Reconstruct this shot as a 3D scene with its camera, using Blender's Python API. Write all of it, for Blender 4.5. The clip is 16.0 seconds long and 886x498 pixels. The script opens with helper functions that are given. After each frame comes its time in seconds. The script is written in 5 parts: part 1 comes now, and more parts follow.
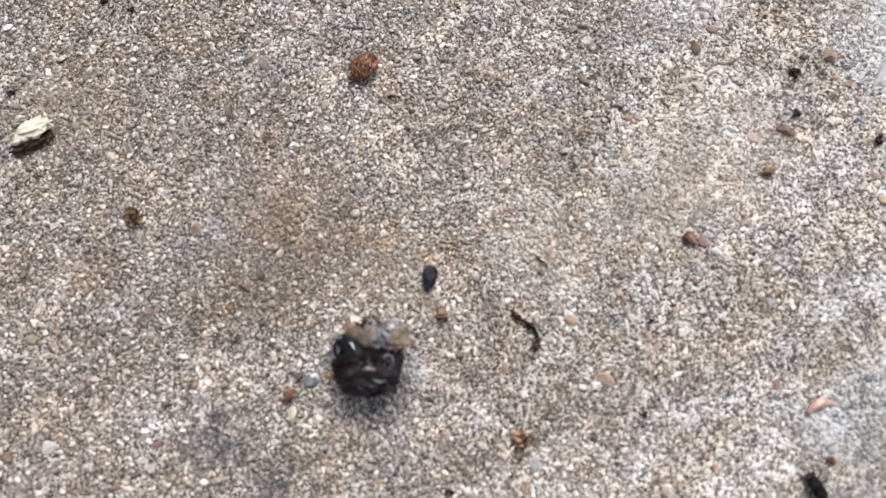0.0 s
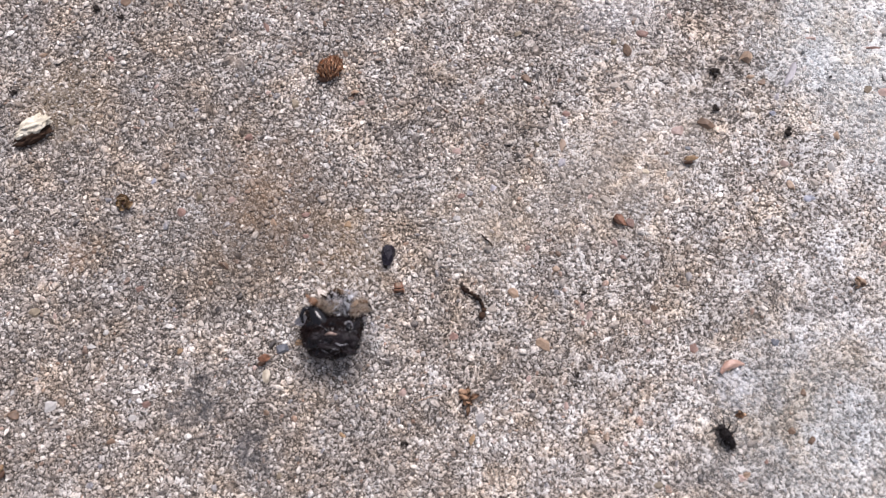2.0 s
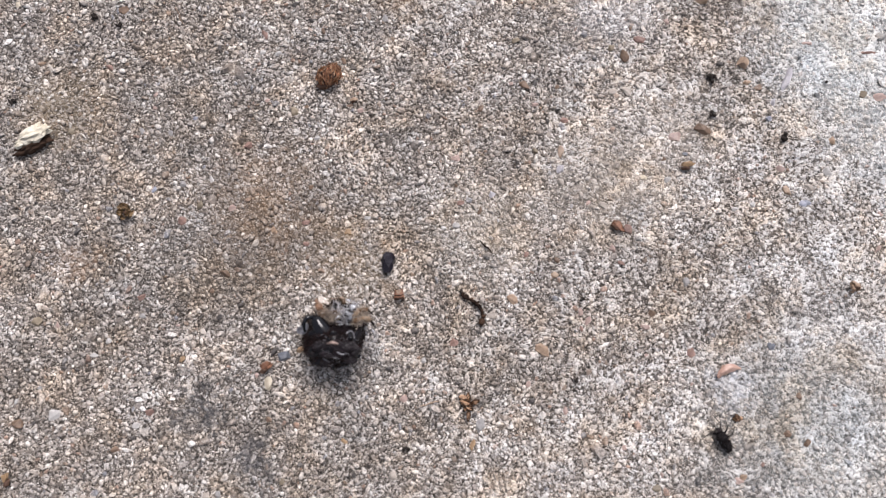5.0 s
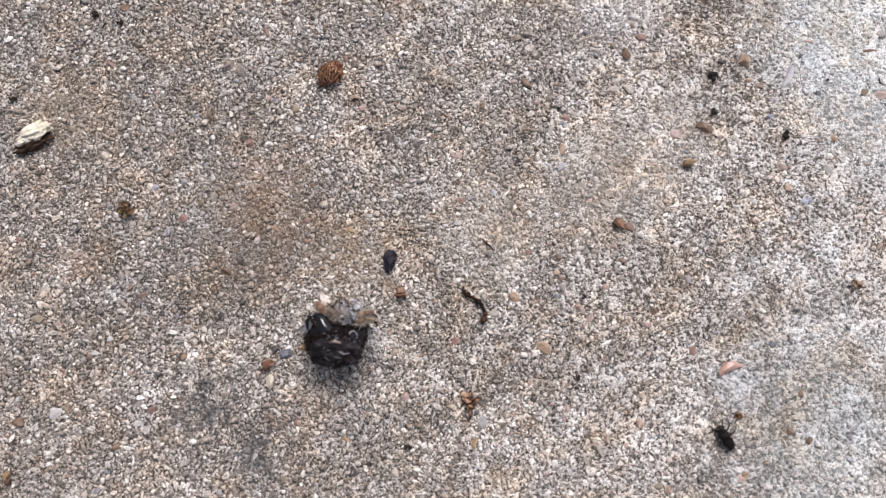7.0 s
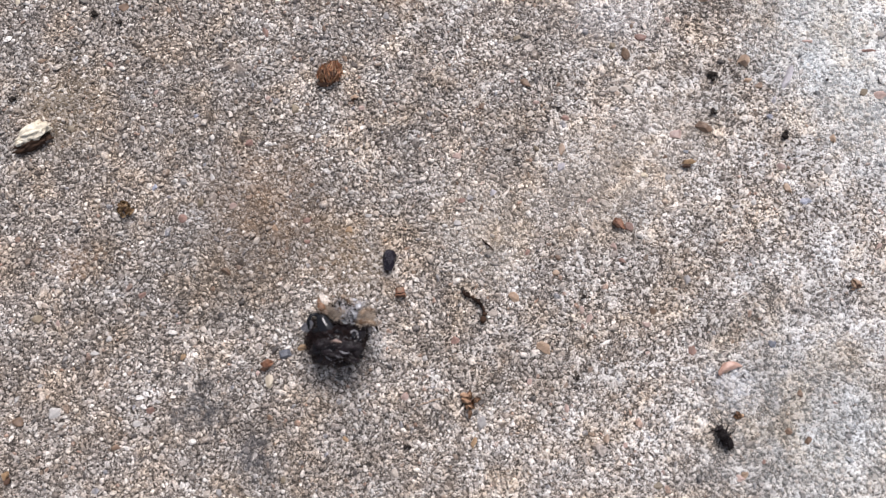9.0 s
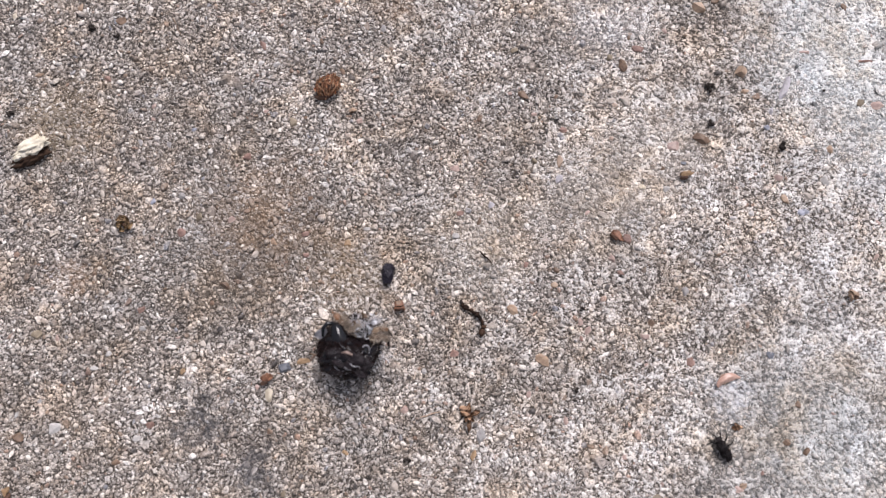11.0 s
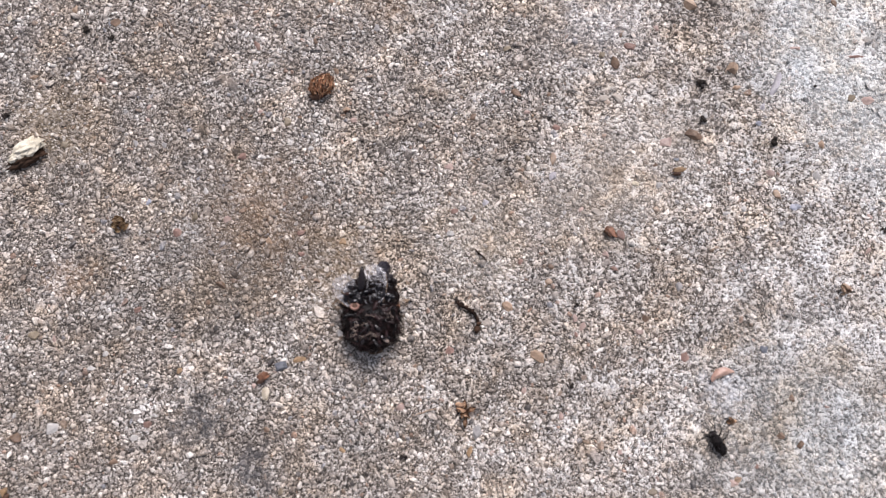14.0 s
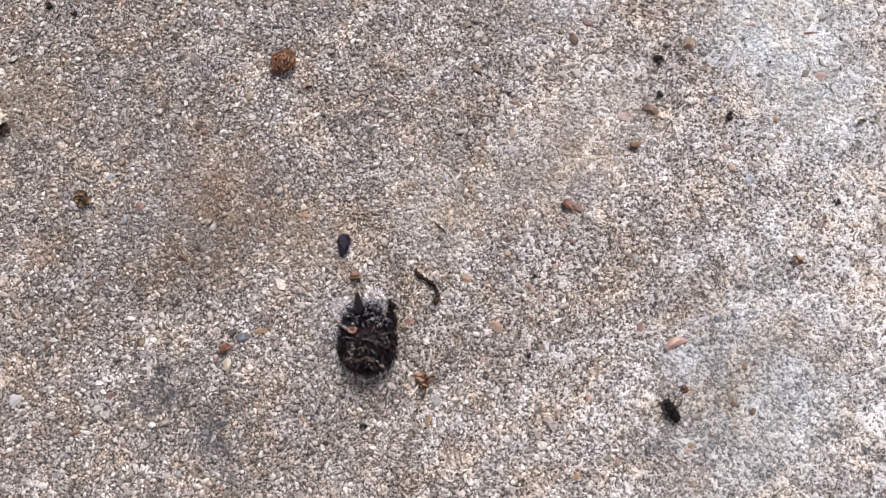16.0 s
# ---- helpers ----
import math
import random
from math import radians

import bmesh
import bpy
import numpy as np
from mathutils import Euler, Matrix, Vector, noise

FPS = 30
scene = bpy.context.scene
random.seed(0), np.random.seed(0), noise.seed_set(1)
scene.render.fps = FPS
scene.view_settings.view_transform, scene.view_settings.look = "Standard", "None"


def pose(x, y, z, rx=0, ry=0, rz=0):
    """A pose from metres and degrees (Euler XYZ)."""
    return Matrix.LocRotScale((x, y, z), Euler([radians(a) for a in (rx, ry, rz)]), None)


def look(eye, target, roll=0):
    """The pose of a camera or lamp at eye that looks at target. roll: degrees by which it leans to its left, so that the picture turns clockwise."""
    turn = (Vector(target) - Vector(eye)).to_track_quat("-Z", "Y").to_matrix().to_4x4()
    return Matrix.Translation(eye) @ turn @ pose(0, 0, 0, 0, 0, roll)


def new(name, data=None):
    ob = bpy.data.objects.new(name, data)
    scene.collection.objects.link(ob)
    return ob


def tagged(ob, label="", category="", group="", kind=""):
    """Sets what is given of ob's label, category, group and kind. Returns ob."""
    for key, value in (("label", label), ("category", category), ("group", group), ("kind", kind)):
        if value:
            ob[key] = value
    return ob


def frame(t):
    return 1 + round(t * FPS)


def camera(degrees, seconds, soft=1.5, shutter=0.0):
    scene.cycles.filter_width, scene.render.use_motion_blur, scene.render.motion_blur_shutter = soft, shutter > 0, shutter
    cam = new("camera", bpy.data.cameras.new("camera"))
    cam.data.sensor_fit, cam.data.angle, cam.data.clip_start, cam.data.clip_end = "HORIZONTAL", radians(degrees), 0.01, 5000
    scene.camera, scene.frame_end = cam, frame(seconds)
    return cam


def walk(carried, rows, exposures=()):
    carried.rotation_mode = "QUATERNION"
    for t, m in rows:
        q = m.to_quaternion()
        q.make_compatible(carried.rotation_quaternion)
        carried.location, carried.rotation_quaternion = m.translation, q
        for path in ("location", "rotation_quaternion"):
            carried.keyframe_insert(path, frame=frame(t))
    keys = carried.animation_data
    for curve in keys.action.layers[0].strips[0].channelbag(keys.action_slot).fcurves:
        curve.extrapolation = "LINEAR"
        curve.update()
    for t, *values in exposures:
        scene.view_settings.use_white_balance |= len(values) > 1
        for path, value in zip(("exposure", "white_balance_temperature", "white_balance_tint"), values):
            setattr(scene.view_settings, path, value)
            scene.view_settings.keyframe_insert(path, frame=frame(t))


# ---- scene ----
cam = camera(66.0, 16.0, soft=1.1)
# the lens is focused a little past the bee, so what comes nearer is soft
cam.data.dof.use_dof, cam.data.dof.focus_distance, cam.data.dof.aperture_fstop = True, 0.145, 11.0
walk(cam, [
    (0, pose(-0.01136, 0.01137, 0.12160, 10.353, 0.684, -0.837)),
    (0.5, pose(-0.01190, 0.01131, 0.12158, 10.387, 0.625, -0.832)),
    (1, pose(-0.01149, 0.01041, 0.12235, 10.566, 0.703, -0.800)),
    (1.5, pose(-0.00776, 0.00727, 0.12850, 10.480, 0.616, -0.949)),
    (2, pose(-0.00329, 0.00550, 0.13624, 10.004, 0.443, -1.130)),
    (2.5, pose(-0.00295, 0.00856, 0.13792, 9.246, 0.367, -1.293)),
    (3, pose(-0.00309, 0.00973, 0.13817, 9.305, 0.364, -1.430)),
    (3.5, pose(-0.00358, 0.00942, 0.13808, 9.375, 0.231, -1.500)),
    (4, pose(-0.00348, 0.00911, 0.13803, 9.219, 0.276, -1.502)),
    (6.5, pose(-0.00446, 0.00813, 0.13766, 9.235, 0.106, -1.538)),
    (7, pose(-0.00446, 0.00813, 0.13766, 9.235, 0.106, -1.538)),
    (7.5, pose(-0.00446, 0.00813, 0.13766, 9.235, 0.106, -1.538)),
    (8, pose(-0.00446, 0.00813, 0.13766, 9.235, 0.106, -1.538)),
    (10.5, pose(-0.00462, 0.00995, 0.13815, 9.063, -0.073, -1.738)),
    (11, pose(-0.00442, 0.01115, 0.13842, 9.044, -0.031, -1.851)),
    (11.5, pose(-0.00414, 0.01178, 0.13855, 9.013, 0.029, -1.951)),
    (12, pose(-0.00405, 0.01139, 0.13865, 9.176, 0.013, -2.054)),
    (12.5, pose(-0.00360, 0.01122, 0.13873, 9.119, 0.139, -2.158)),
    (13, pose(-0.00350, 0.01064, 0.13884, 9.211, 0.106, -2.253)),
    (13.5, pose(-0.00347, 0.01047, 0.13889, 9.176, 0.050, -2.300)),
    (14, pose(-0.00369, 0.01037, 0.13902, 9.114, -0.083, -2.360)),
    (14.5, pose(-0.00380, 0.00988, 0.13914, 9.205, -0.208, -2.384)),
    (15, pose(-0.00321, 0.00960, 0.13936, 9.208, -0.266, -2.411)),
    (15.5, pose(-0.00151, 0.00963, 0.13961, 9.045, -0.307, -2.512)),
    (16, pose(0.00292, 0.00500, 0.14026, 8.779, -0.643, -2.614)),
], exposures=[
    (0.0, 1.42, 6150, 12), (1.5, 1.35, 6150, 13), (2.2, 1.26, 6180, 21.5), (3.2, 1.26, 6180, 22), (4.2, 1.26, 6200, 16.5),
    (6.5, 1.26, 6200, 16.5), (8.2, 1.26, 6200, 15.5), (10.5, 1.25, 6200, 18.5), (16.0, 1.25, 6200, 18)])

# ---- light: a bright overcast sky, brighter from the far side ----
world = bpy.data.worlds.new("sky")
scene.world = world
world.use_nodes = True
wn = world.node_tree
sky = wn.nodes.new("ShaderNodeTexSky")
sky.sky_type, sky.sun_disc = "NISHITA", False
sky.sun_elevation, sky.sun_rotation = radians(57), radians(18)
sky.air_density, sky.dust_density = 1.0, 3.0
wn.nodes["Background"].inputs["Strength"].default_value = 0.052
veil = wn.nodes.new("ShaderNodeHueSaturation")  # thin cloud takes most of the blue out
veil.inputs["Saturation"].default_value = 0.35
wn.links.new(sky.outputs["Color"], veil.inputs["Color"])
wn.links.new(veil.outputs["Color"], wn.nodes["Background"].inputs["Color"])
sun_data = bpy.data.lights.new("sun", "SUN")
sun_data.energy, sun_data.angle, sun_data.color = 1.5, radians(28), (1.0, 0.95, 0.88)
sun = new("sun", sun_data)
sun.matrix_world = look((0.36, 1.12, 1.80), (0, 0, 0))


# ---- materials ----
def nd(nt, kind, links=None, **props):
    n = nt.nodes.new(kind)
    for key, value in props.items():
        setattr(n, key, value)
    for key, value in (links or {}).items():
        if isinstance(value, bpy.types.NodeSocket):
            nt.links.new(value, n.inputs[key])
        else:
            n.inputs[key].default_value = value
    return n


def rgb(c):
    return (c[0], c[1], c[2], 1.0)


def mix(nt, fac, a, b, blend="MIX"):
    n = nd(nt, "ShaderNodeMix", {0: fac, 6: a if not isinstance(a, tuple) else rgb(a), 7: b if not isinstance(b, tuple) else rgb(b)},
           data_type="RGBA", blend_type=blend)
    return n.outputs[2]


def calc(nt, op, a, b=0.0, c=0.0, clamp=False):
    n = nd(nt, "ShaderNodeMath", {0: a, 1: b, 2: c}, operation=op, use_clamp=clamp)
    return n.outputs[0]


def ramp(nt, fac, stops, interp="LINEAR"):
    n = nd(nt, "ShaderNodeValToRGB", {"Fac": fac})
    n.color_ramp.interpolation = interp
    el = n.color_ramp.elements
    while len(el) < len(stops):
        el.new(0.5)
    for e, (p, c) in zip(el, stops):
        e.position = p
        e.color = rgb(c) if isinstance(c, tuple) else (c, c, c, 1)
    return n.outputs["Color"]


def grain_noise(nt, where, scale, detail=3.0, rough=0.55):
    return nd(nt, "ShaderNodeTexNoise", {"Vector": where, "Scale": scale, "Detail": detail, "Roughness": rough}).outputs["Fac"]


def blank(name, rough=0.7):
    m = bpy.data.materials.new(name)
    m.use_nodes = True
    nt = m.node_tree
    b = nt.nodes["Principled BSDF"]
    b.inputs["Roughness"].default_value = rough
    where = nd(nt, "ShaderNodeTexCoord").outputs["Object"]
    return m, nt, b, where


def relief(nt, b, height, strength=0.5, dist=0.0003):
    n = nd(nt, "ShaderNodeBump", {"Height": height, "Strength": strength, "Distance": dist})
    nt.links.new(n.outputs["Normal"], b.inputs["Normal"])


# blotches of the old concrete and one painted shade by the bee: x, y, radius in metres, colour, strength
BLOTCHES = [
    (-0.05236, -0.00044, 0.0056, (0.055, 0.055, 0.060), 0.92),
    (-0.04148, -0.00785, 0.0050, (0.065, 0.064, 0.070), 0.8),
    (-0.04424, 0.02873, 0.0150, (0.070, 0.062, 0.053), 0.55),
    (-0.05978, 0.04895, 0.0240, (0.115, 0.097, 0.080), 0.3),
    (-0.03966, 0.04034, 0.0150, (0.260, 0.172, 0.105), 0.38),
    (-0.02342, 0.02852, 0.0100, (0.330, 0.235, 0.135), 0.34),
    (-0.08413, 0.06284, 0.0110, (0.300, 0.225, 0.135), 0.42),
    (-0.08011, 0.03009, 0.0050, (0.330, 0.200, 0.110), 0.30),
    # soft shade around the bee, painted into the slab's colour
    (-0.02028, 0.01127, 0.0060, (0.120, 0.115, 0.115), 0.30),
    (0.00406, 0.03452, 0.0130, (0.520, 0.465, 0.385), 0.3),
    (0.02879, 0.04356, 0.0150, (0.560, 0.500, 0.425), 0.35),
    (0.05263, 0.00186, 0.0044, (0.80, 0.82, 0.86), 0.6),
    (0.07055, 0.01009, 0.0200, (0.330, 0.335, 0.335), 0.22),
    (0.05645, -0.01449, 0.0200, (0.240, 0.245, 0.245), 0.26),
    (-0.01266, 0.08779, 0.0060, (0.180, 0.120, 0.080), 0.45),
    (0.03257, 0.08075, 0.0130, (0.400, 0.41, 0.43), 0.25),
    (0.08210, 0.07361, 0.0200, (0.58, 0.64, 0.65), 0.42),
    (0.08861, 0.05432, 0.0150, (0.58, 0.63, 0.64), 0.35),
    (0.07586, -0.00988, 0.0200, (0.20, 0.23, 0.23), 0.26),
    (0.06419, -0.00513, 0.0220, (0.36, 0.40, 0.40), 0.2),
    (0.04337, 0.05368, 0.0150, (0.54, 0.49, 0.43), 0.3),
]


def weather(nt, color, where):
    """Stains and lichen of the slab, and painted shade beside the bee, laid over a colour."""
    soft = nd(nt, "ShaderNodeTexNoise", {"Vector": where, "Scale": 300.0, "Detail": 6.0, "Roughness": 0.7})
    shake = nd(nt, "ShaderNodeVectorMath", {0: soft.outputs["Color"], 1: (0.5, 0.5, 0.5)}, operation="SUBTRACT").outputs[0]
    shake = nd(nt, "ShaderNodeVectorMath", {0: shake, "Scale": 0.020}, operation="SCALE").outputs[0]
    spot = nd(nt, "ShaderNodeVectorMath", {0: where, 1: shake}, operation="ADD").outputs[0]
    flat = nd(nt, "ShaderNodeVectorMath", {0: spot, 1: (1, 1, 0)}, operation="MULTIPLY").outputs[0]
    gaps = ramp(nt, grain_noise(nt, where, 800.0, 5.0, 0.75), [(0.40, 0.3), (0.53, 1.0)])
    for x, y, r, c, s in BLOTCHES:
        d = nd(nt, "ShaderNodeVectorMath", {0: flat, 1: (x, y, 0)}, operation="DISTANCE").outputs["Value"]
        f = nd(nt, "ShaderNodeMapRange", {0: d, 1: r * 1.3, 2: r * 0.15, 3: 0.0, 4: min(0.95, s)}, interpolation_type="SMOOTHSTEP").outputs[0]
        f = calc(nt, "MULTIPLY", f, gaps)
        color = mix(nt, f, color, c)
    big = grain_noise(nt, where, 38.0, 4.0)
    hue = grain_noise(nt, nd(nt, "ShaderNodeVectorMath", {0: where, 1: (0.31, 0.17, 0.0)}, operation="ADD").outputs[0], 95.0, 5.0, 0.65)
    color = mix(nt, 0.62, color, ramp(nt, hue, [(0.34, (0.92, 0.99, 1.06)), (0.5, (0.99, 1.0, 1.0)), (0.64, (1.11, 1.0, 0.84))]), "MULTIPLY")
    part_noise = grain_noise(nt, where, 130.0, 5.0, 0.6)
    color = mix(nt, 0.6, color, ramp(nt, part_noise, [(0.33, (0.62, 0.60, 0.58)), (0.66, (1.22, 1.21, 1.20))]), "MULTIPLY")
    return mix(nt, 0.55, color, ramp(nt, big, [(0.3, (0.58, 0.56, 0.54)), (0.7, (1.25, 1.23, 1.21))]), "MULTIPLY")


def lime(nt, where):
    """How white the cement skin is: bare and pale towards one side of the slab."""
    x = nd(nt, "ShaderNodeSeparateXYZ", {0: where}).outputs[0]
    away = nd(nt, "ShaderNodeVectorMath", {0: where}, operation="LENGTH").outputs["Value"]
    fade = nd(nt, "ShaderNodeMapRange", {0: away, 1: 0.13, 2: 0.32, 3: 1.0, 4: 0.0}, interpolation_type="SMOOTHSTEP").outputs[0]
    patch = calc(nt, "SUBTRACT", grain_noise(nt, where, 150.0, 5.0, 0.65), 0.5)
    broad = calc(nt, "SUBTRACT", grain_noise(nt, where, 45.0, 3.0), 0.5)
    ragged = calc(nt, "MULTIPLY_ADD", patch, 0.05, x)
    worn = nd(nt, "ShaderNodeMapRange", {0: ragged, 1: 0.058, 2: 0.068, 3: 0.0, 4: 0.17}).outputs[0]
    f = calc(nt, "ADD", calc(nt, "MULTIPLY", x, 1.9), worn)
    f = calc(nt, "MULTIPLY_ADD", f, fade, 0.29)
    wide = calc(nt, "SUBTRACT", grain_noise(nt, where, 2.2, 4.0, 0.6), 0.5)
    f = calc(nt, "MULTIPLY_ADD", calc(nt, "MULTIPLY", wide, calc(nt, "SUBTRACT", 1.0, fade)), 2.0, f)
    f = calc(nt, "MULTIPLY_ADD", broad, 0.8, f)
    return calc(nt, "MULTIPLY_ADD", patch, 1.7, f, True)


def crusted(nt, color, where, bare=None):
    """The lacy crust of cement that covers paste and grains alike, and the dark pits scattered through it."""
    white = lime(nt, where)
    lace = grain_noise(nt, where, 1250.0, 5.0, 0.72)
    other = nd(nt, "ShaderNodeVectorMath", {0: where, 1: (0.083, 0.041, 0.0)}, operation="ADD").outputs[0]
    ridge = calc(nt, "ABSOLUTE", calc(nt, "SUBTRACT", grain_noise(nt, other, 900.0, 3.0, 0.6), 0.5))
    vein = nd(nt, "ShaderNodeMapRange", {0: ridge, 1: 0.035, 2: 0.0, 3: 0.0, 4: 0.075}).outputs[0]
    f = calc(nt, "ADD", calc(nt, "MULTIPLY_ADD", white, 0.150, lace), vein)
    cover = nd(nt, "ShaderNodeMapRange", {0: f, 1: 0.60, 2: 0.64, 3: 0.0, 4: 0.8}).outputs[0]
    if bare is not None:
        cover = calc(nt, "MULTIPLY", cover, bare)
    fine = grain_noise(nt, where, 2600.0, 3.0, 0.7)
    warm = ramp(nt, fine, [(0.36, (0.25, 0.223, 0.197)), (0.5, (0.50, 0.459, 0.417)), (0.62, (0.78, 0.737, 0.69))])
    pale = ramp(nt, fine, [(0.37, (0.27, 0.262, 0.25)), (0.48, (0.66, 0.645, 0.62)), (0.60, (0.88, 0.87, 0.85))])
    tint = nd(nt, "ShaderNodeMapRange", {0: white, 1: 0.1, 2: 0.75, 3: 0.0, 4: 1.0}).outputs[0]
    color = mix(nt, cover, color, mix(nt, tint, warm, pale))
    pore = grain_noise(nt, other, 1900.0, 4.0, 0.7)
    pits = nd(nt, "ShaderNodeMapRange", {0: pore, 1: 0.56, 2: 0.61, 3: 0.0, 4: 0.85}).outputs[0]
    if bare is not None:
        pits = calc(nt, "MULTIPLY", pits, 0.55)
    return mix(nt, pits, color, (0.050, 0.043, 0.037)), cover, pits


def concrete_material():
    m, nt, b, where = blank("weathered_concrete", 0.85)
    fine = grain_noise(nt, where, 1500.0, 4.0, 0.7)
    mid = grain_noise(nt, where, 420.0, 3.0)
    dots = grain_noise(nt, where, 3600.0, 2.0, 0.6)
    speck = calc(nt, "MULTIPLY_ADD", dots, 0.5, calc(nt, "MULTIPLY", fine, 0.5))
    col = ramp(nt, speck, [(0.40, (0.014, 0.011, 0.009)), (0.47, (0.070, 0.059, 0.050)), (0.54, (0.225, 0.198, 0.174)), (0.595, (0.66, 0.61, 0.56))])
    col = mix(nt, 0.5, col, ramp(nt, mid, [(0.3, (0.70, 0.68, 0.66)), (0.7, (1.15, 1.13, 1.1))]), "MULTIPLY")
    cells = nd(nt, "ShaderNodeTexVoronoi", {"Vector": where, "Scale": 900.0})
    tone = ramp(nt, nd(nt, "ShaderNodeSeparateColor", {0: cells.outputs["Color"]}).outputs[0],
                [(0.0, (0.62, 0.60, 0.57)), (0.6, (1.0, 0.98, 0.95)), (1.0, (1.4, 1.37, 1.32))])
    col = mix(nt, 0.45, col, tone, "MULTIPLY")
    col, cover, pits = crusted(nt, col, where)
    nt.links.new(weather(nt, col, where), b.inputs["Base Color"])
    h = calc(nt, "MULTIPLY_ADD", cells.outputs["Distance"], -400.0, fine)
    h = calc(nt, "SUBTRACT", calc(nt, "MULTIPLY_ADD", cover, 0.6, h), pits)
    relief(nt, b, h, 0.35, 0.00025)
    return m


def grain_material(name, single):
    """Sand and fine gravel of many colours; each grain has its own, mottled with painted glints."""
    m, nt, b, where = blank(name, 0.5)
    if single:
        pick = nd(nt, "ShaderNodeObjectInfo").outputs["Random"]
        where = nd(nt, "ShaderNodeNewGeometry").outputs["Position"]
    else:
        pick = nd(nt, "ShaderNodeNewGeometry").outputs["Random Per Island"]
    base = ramp(nt, pick, [
        (0.0, (0.290, 0.254, 0.222)), (0.13, (0.440, 0.396, 0.352)), (0.27, (0.215, 0.188, 0.165)), (0.39, (0.510, 0.466, 0.420)),
        (0.52, (0.330, 0.297, 0.268)), (0.63, (0.620, 0.576, 0.530)), (0.75, (0.270, 0.212, 0.168)), (0.785, (0.720, 0.688, 0.648)),
        (0.88, (0.360, 0.320, 0.288)), (0.945, (0.310, 0.222, 0.176)), (0.965, (0.085, 0.077, 0.073)), (0.985, (0.260, 0.262, 0.280))], "CONSTANT")
    fine = grain_noise(nt, where, 2400.0, 3.0, 0.65)
    broken = grain_noise(nt, where, 1150.0, 4.0, 0.7)
    # high-contrast mottling puts facet glints into the grain colour
    col = mix(nt, 0.6, base, ramp(nt, fine, [(0.36, (0.40, 0.39, 0.38)), (0.52, (1.0, 1.0, 1.0)), (0.64, (1.66, 1.63, 1.60))]), "MULTIPLY")
    col = mix(nt, 0.5, col, ramp(nt, broken, [(0.36, (0.50, 0.49, 0.48)), (0.62, (1.45, 1.43, 1.41))]), "MULTIPLY")
    clean = calc(nt, "GREATER_THAN", calc(nt, "FRACT", calc(nt, "MULTIPLY", pick, 31.0)), 0.5)
    col, cover, pits = crusted(nt, col, where, calc(nt, "MULTIPLY_ADD", clean, 0.72, 0.14))
    nt.links.new(weather(nt, col, where), b.inputs["Base Color"])
    polish = calc(nt, "MULTIPLY_ADD", calc(nt, "FRACT", calc(nt, "MULTIPLY", pick, 57.0)), 0.42, 0.14)
    nt.links.new(calc(nt, "MULTIPLY_ADD", cover, 0.4, polish, True), b.inputs["Roughness"])
    h = calc(nt, "SUBTRACT", calc(nt, "MULTIPLY_ADD", cover, 0.4, fine), pits)
    relief(nt, b, h, 0.3, 0.00012)
    return m


def lime_material():
    """Dry lime skin: warm grey where it is thin, chalky where the slab is bare."""
    m, nt, b, where = blank("lime_crust", 0.9)
    tint = nd(nt, "ShaderNodeMapRange", {0: lime(nt, where), 1: 0.15, 2: 0.75, 3: 0.0, 4: 1.0}).outputs[0]
    fine = grain_noise(nt, where, 2600.0, 4.0, 0.7)
    warm = ramp(nt, fine, [(0.38, (0.29, 0.26, 0.23)), (0.52, (0.54, 0.50, 0.455)), (0.62, (0.78, 0.74, 0.69))])
    pale = ramp(nt, fine, [(0.38, (0.42, 0.412, 0.396)), (0.50, (0.68, 0.667, 0.645)), (0.60, (0.84, 0.83, 0.81))])
    nt.links.new(weather(nt, mix(nt, tint, warm, pale), where), b.inputs["Base Color"])
    relief(nt, b, fine, 0.4, 0.0002)
    return m


def mottled(name, dark, light, rough=0.6, scale=900.0, bump=0.5, dist=0.0002, spec=0.5, metal=0.0, stretch=(1, 1, 1), coat=0.0):
    m, nt, b, where = blank(name, rough)
    where = nd(nt, "ShaderNodeVectorMath", {0: where, 1: stretch}, operation="MULTIPLY").outputs[0]
    n1 = grain_noise(nt, where, scale, 4.0, 0.6)
    n2 = grain_noise(nt, where, scale * 0.22, 3.0)
    f = calc(nt, "MULTIPLY_ADD", n2, 0.6, calc(nt, "MULTIPLY", n1, 0.5))
    col = ramp(nt, f, [(0.38, dark), (0.66, light)])
    tone = ramp(nt, nd(nt, "ShaderNodeObjectInfo").outputs["Random"], [(0.0, (0.8, 0.8, 0.8)), (1.0, (1.15, 1.15, 1.15))])
    nt.links.new(mix(nt, 1.0, col, tone, "MULTIPLY"), b.inputs["Base Color"])
    b.inputs["Specular IOR Level"].default_value = spec
    b.inputs["Metallic"].default_value = metal
    b.inputs["Coat Weight"].default_value = coat
    b.inputs["Coat Roughness"].default_value = 0.12
    if bump:
        relief(nt, b, n1, bump, dist)
    return m


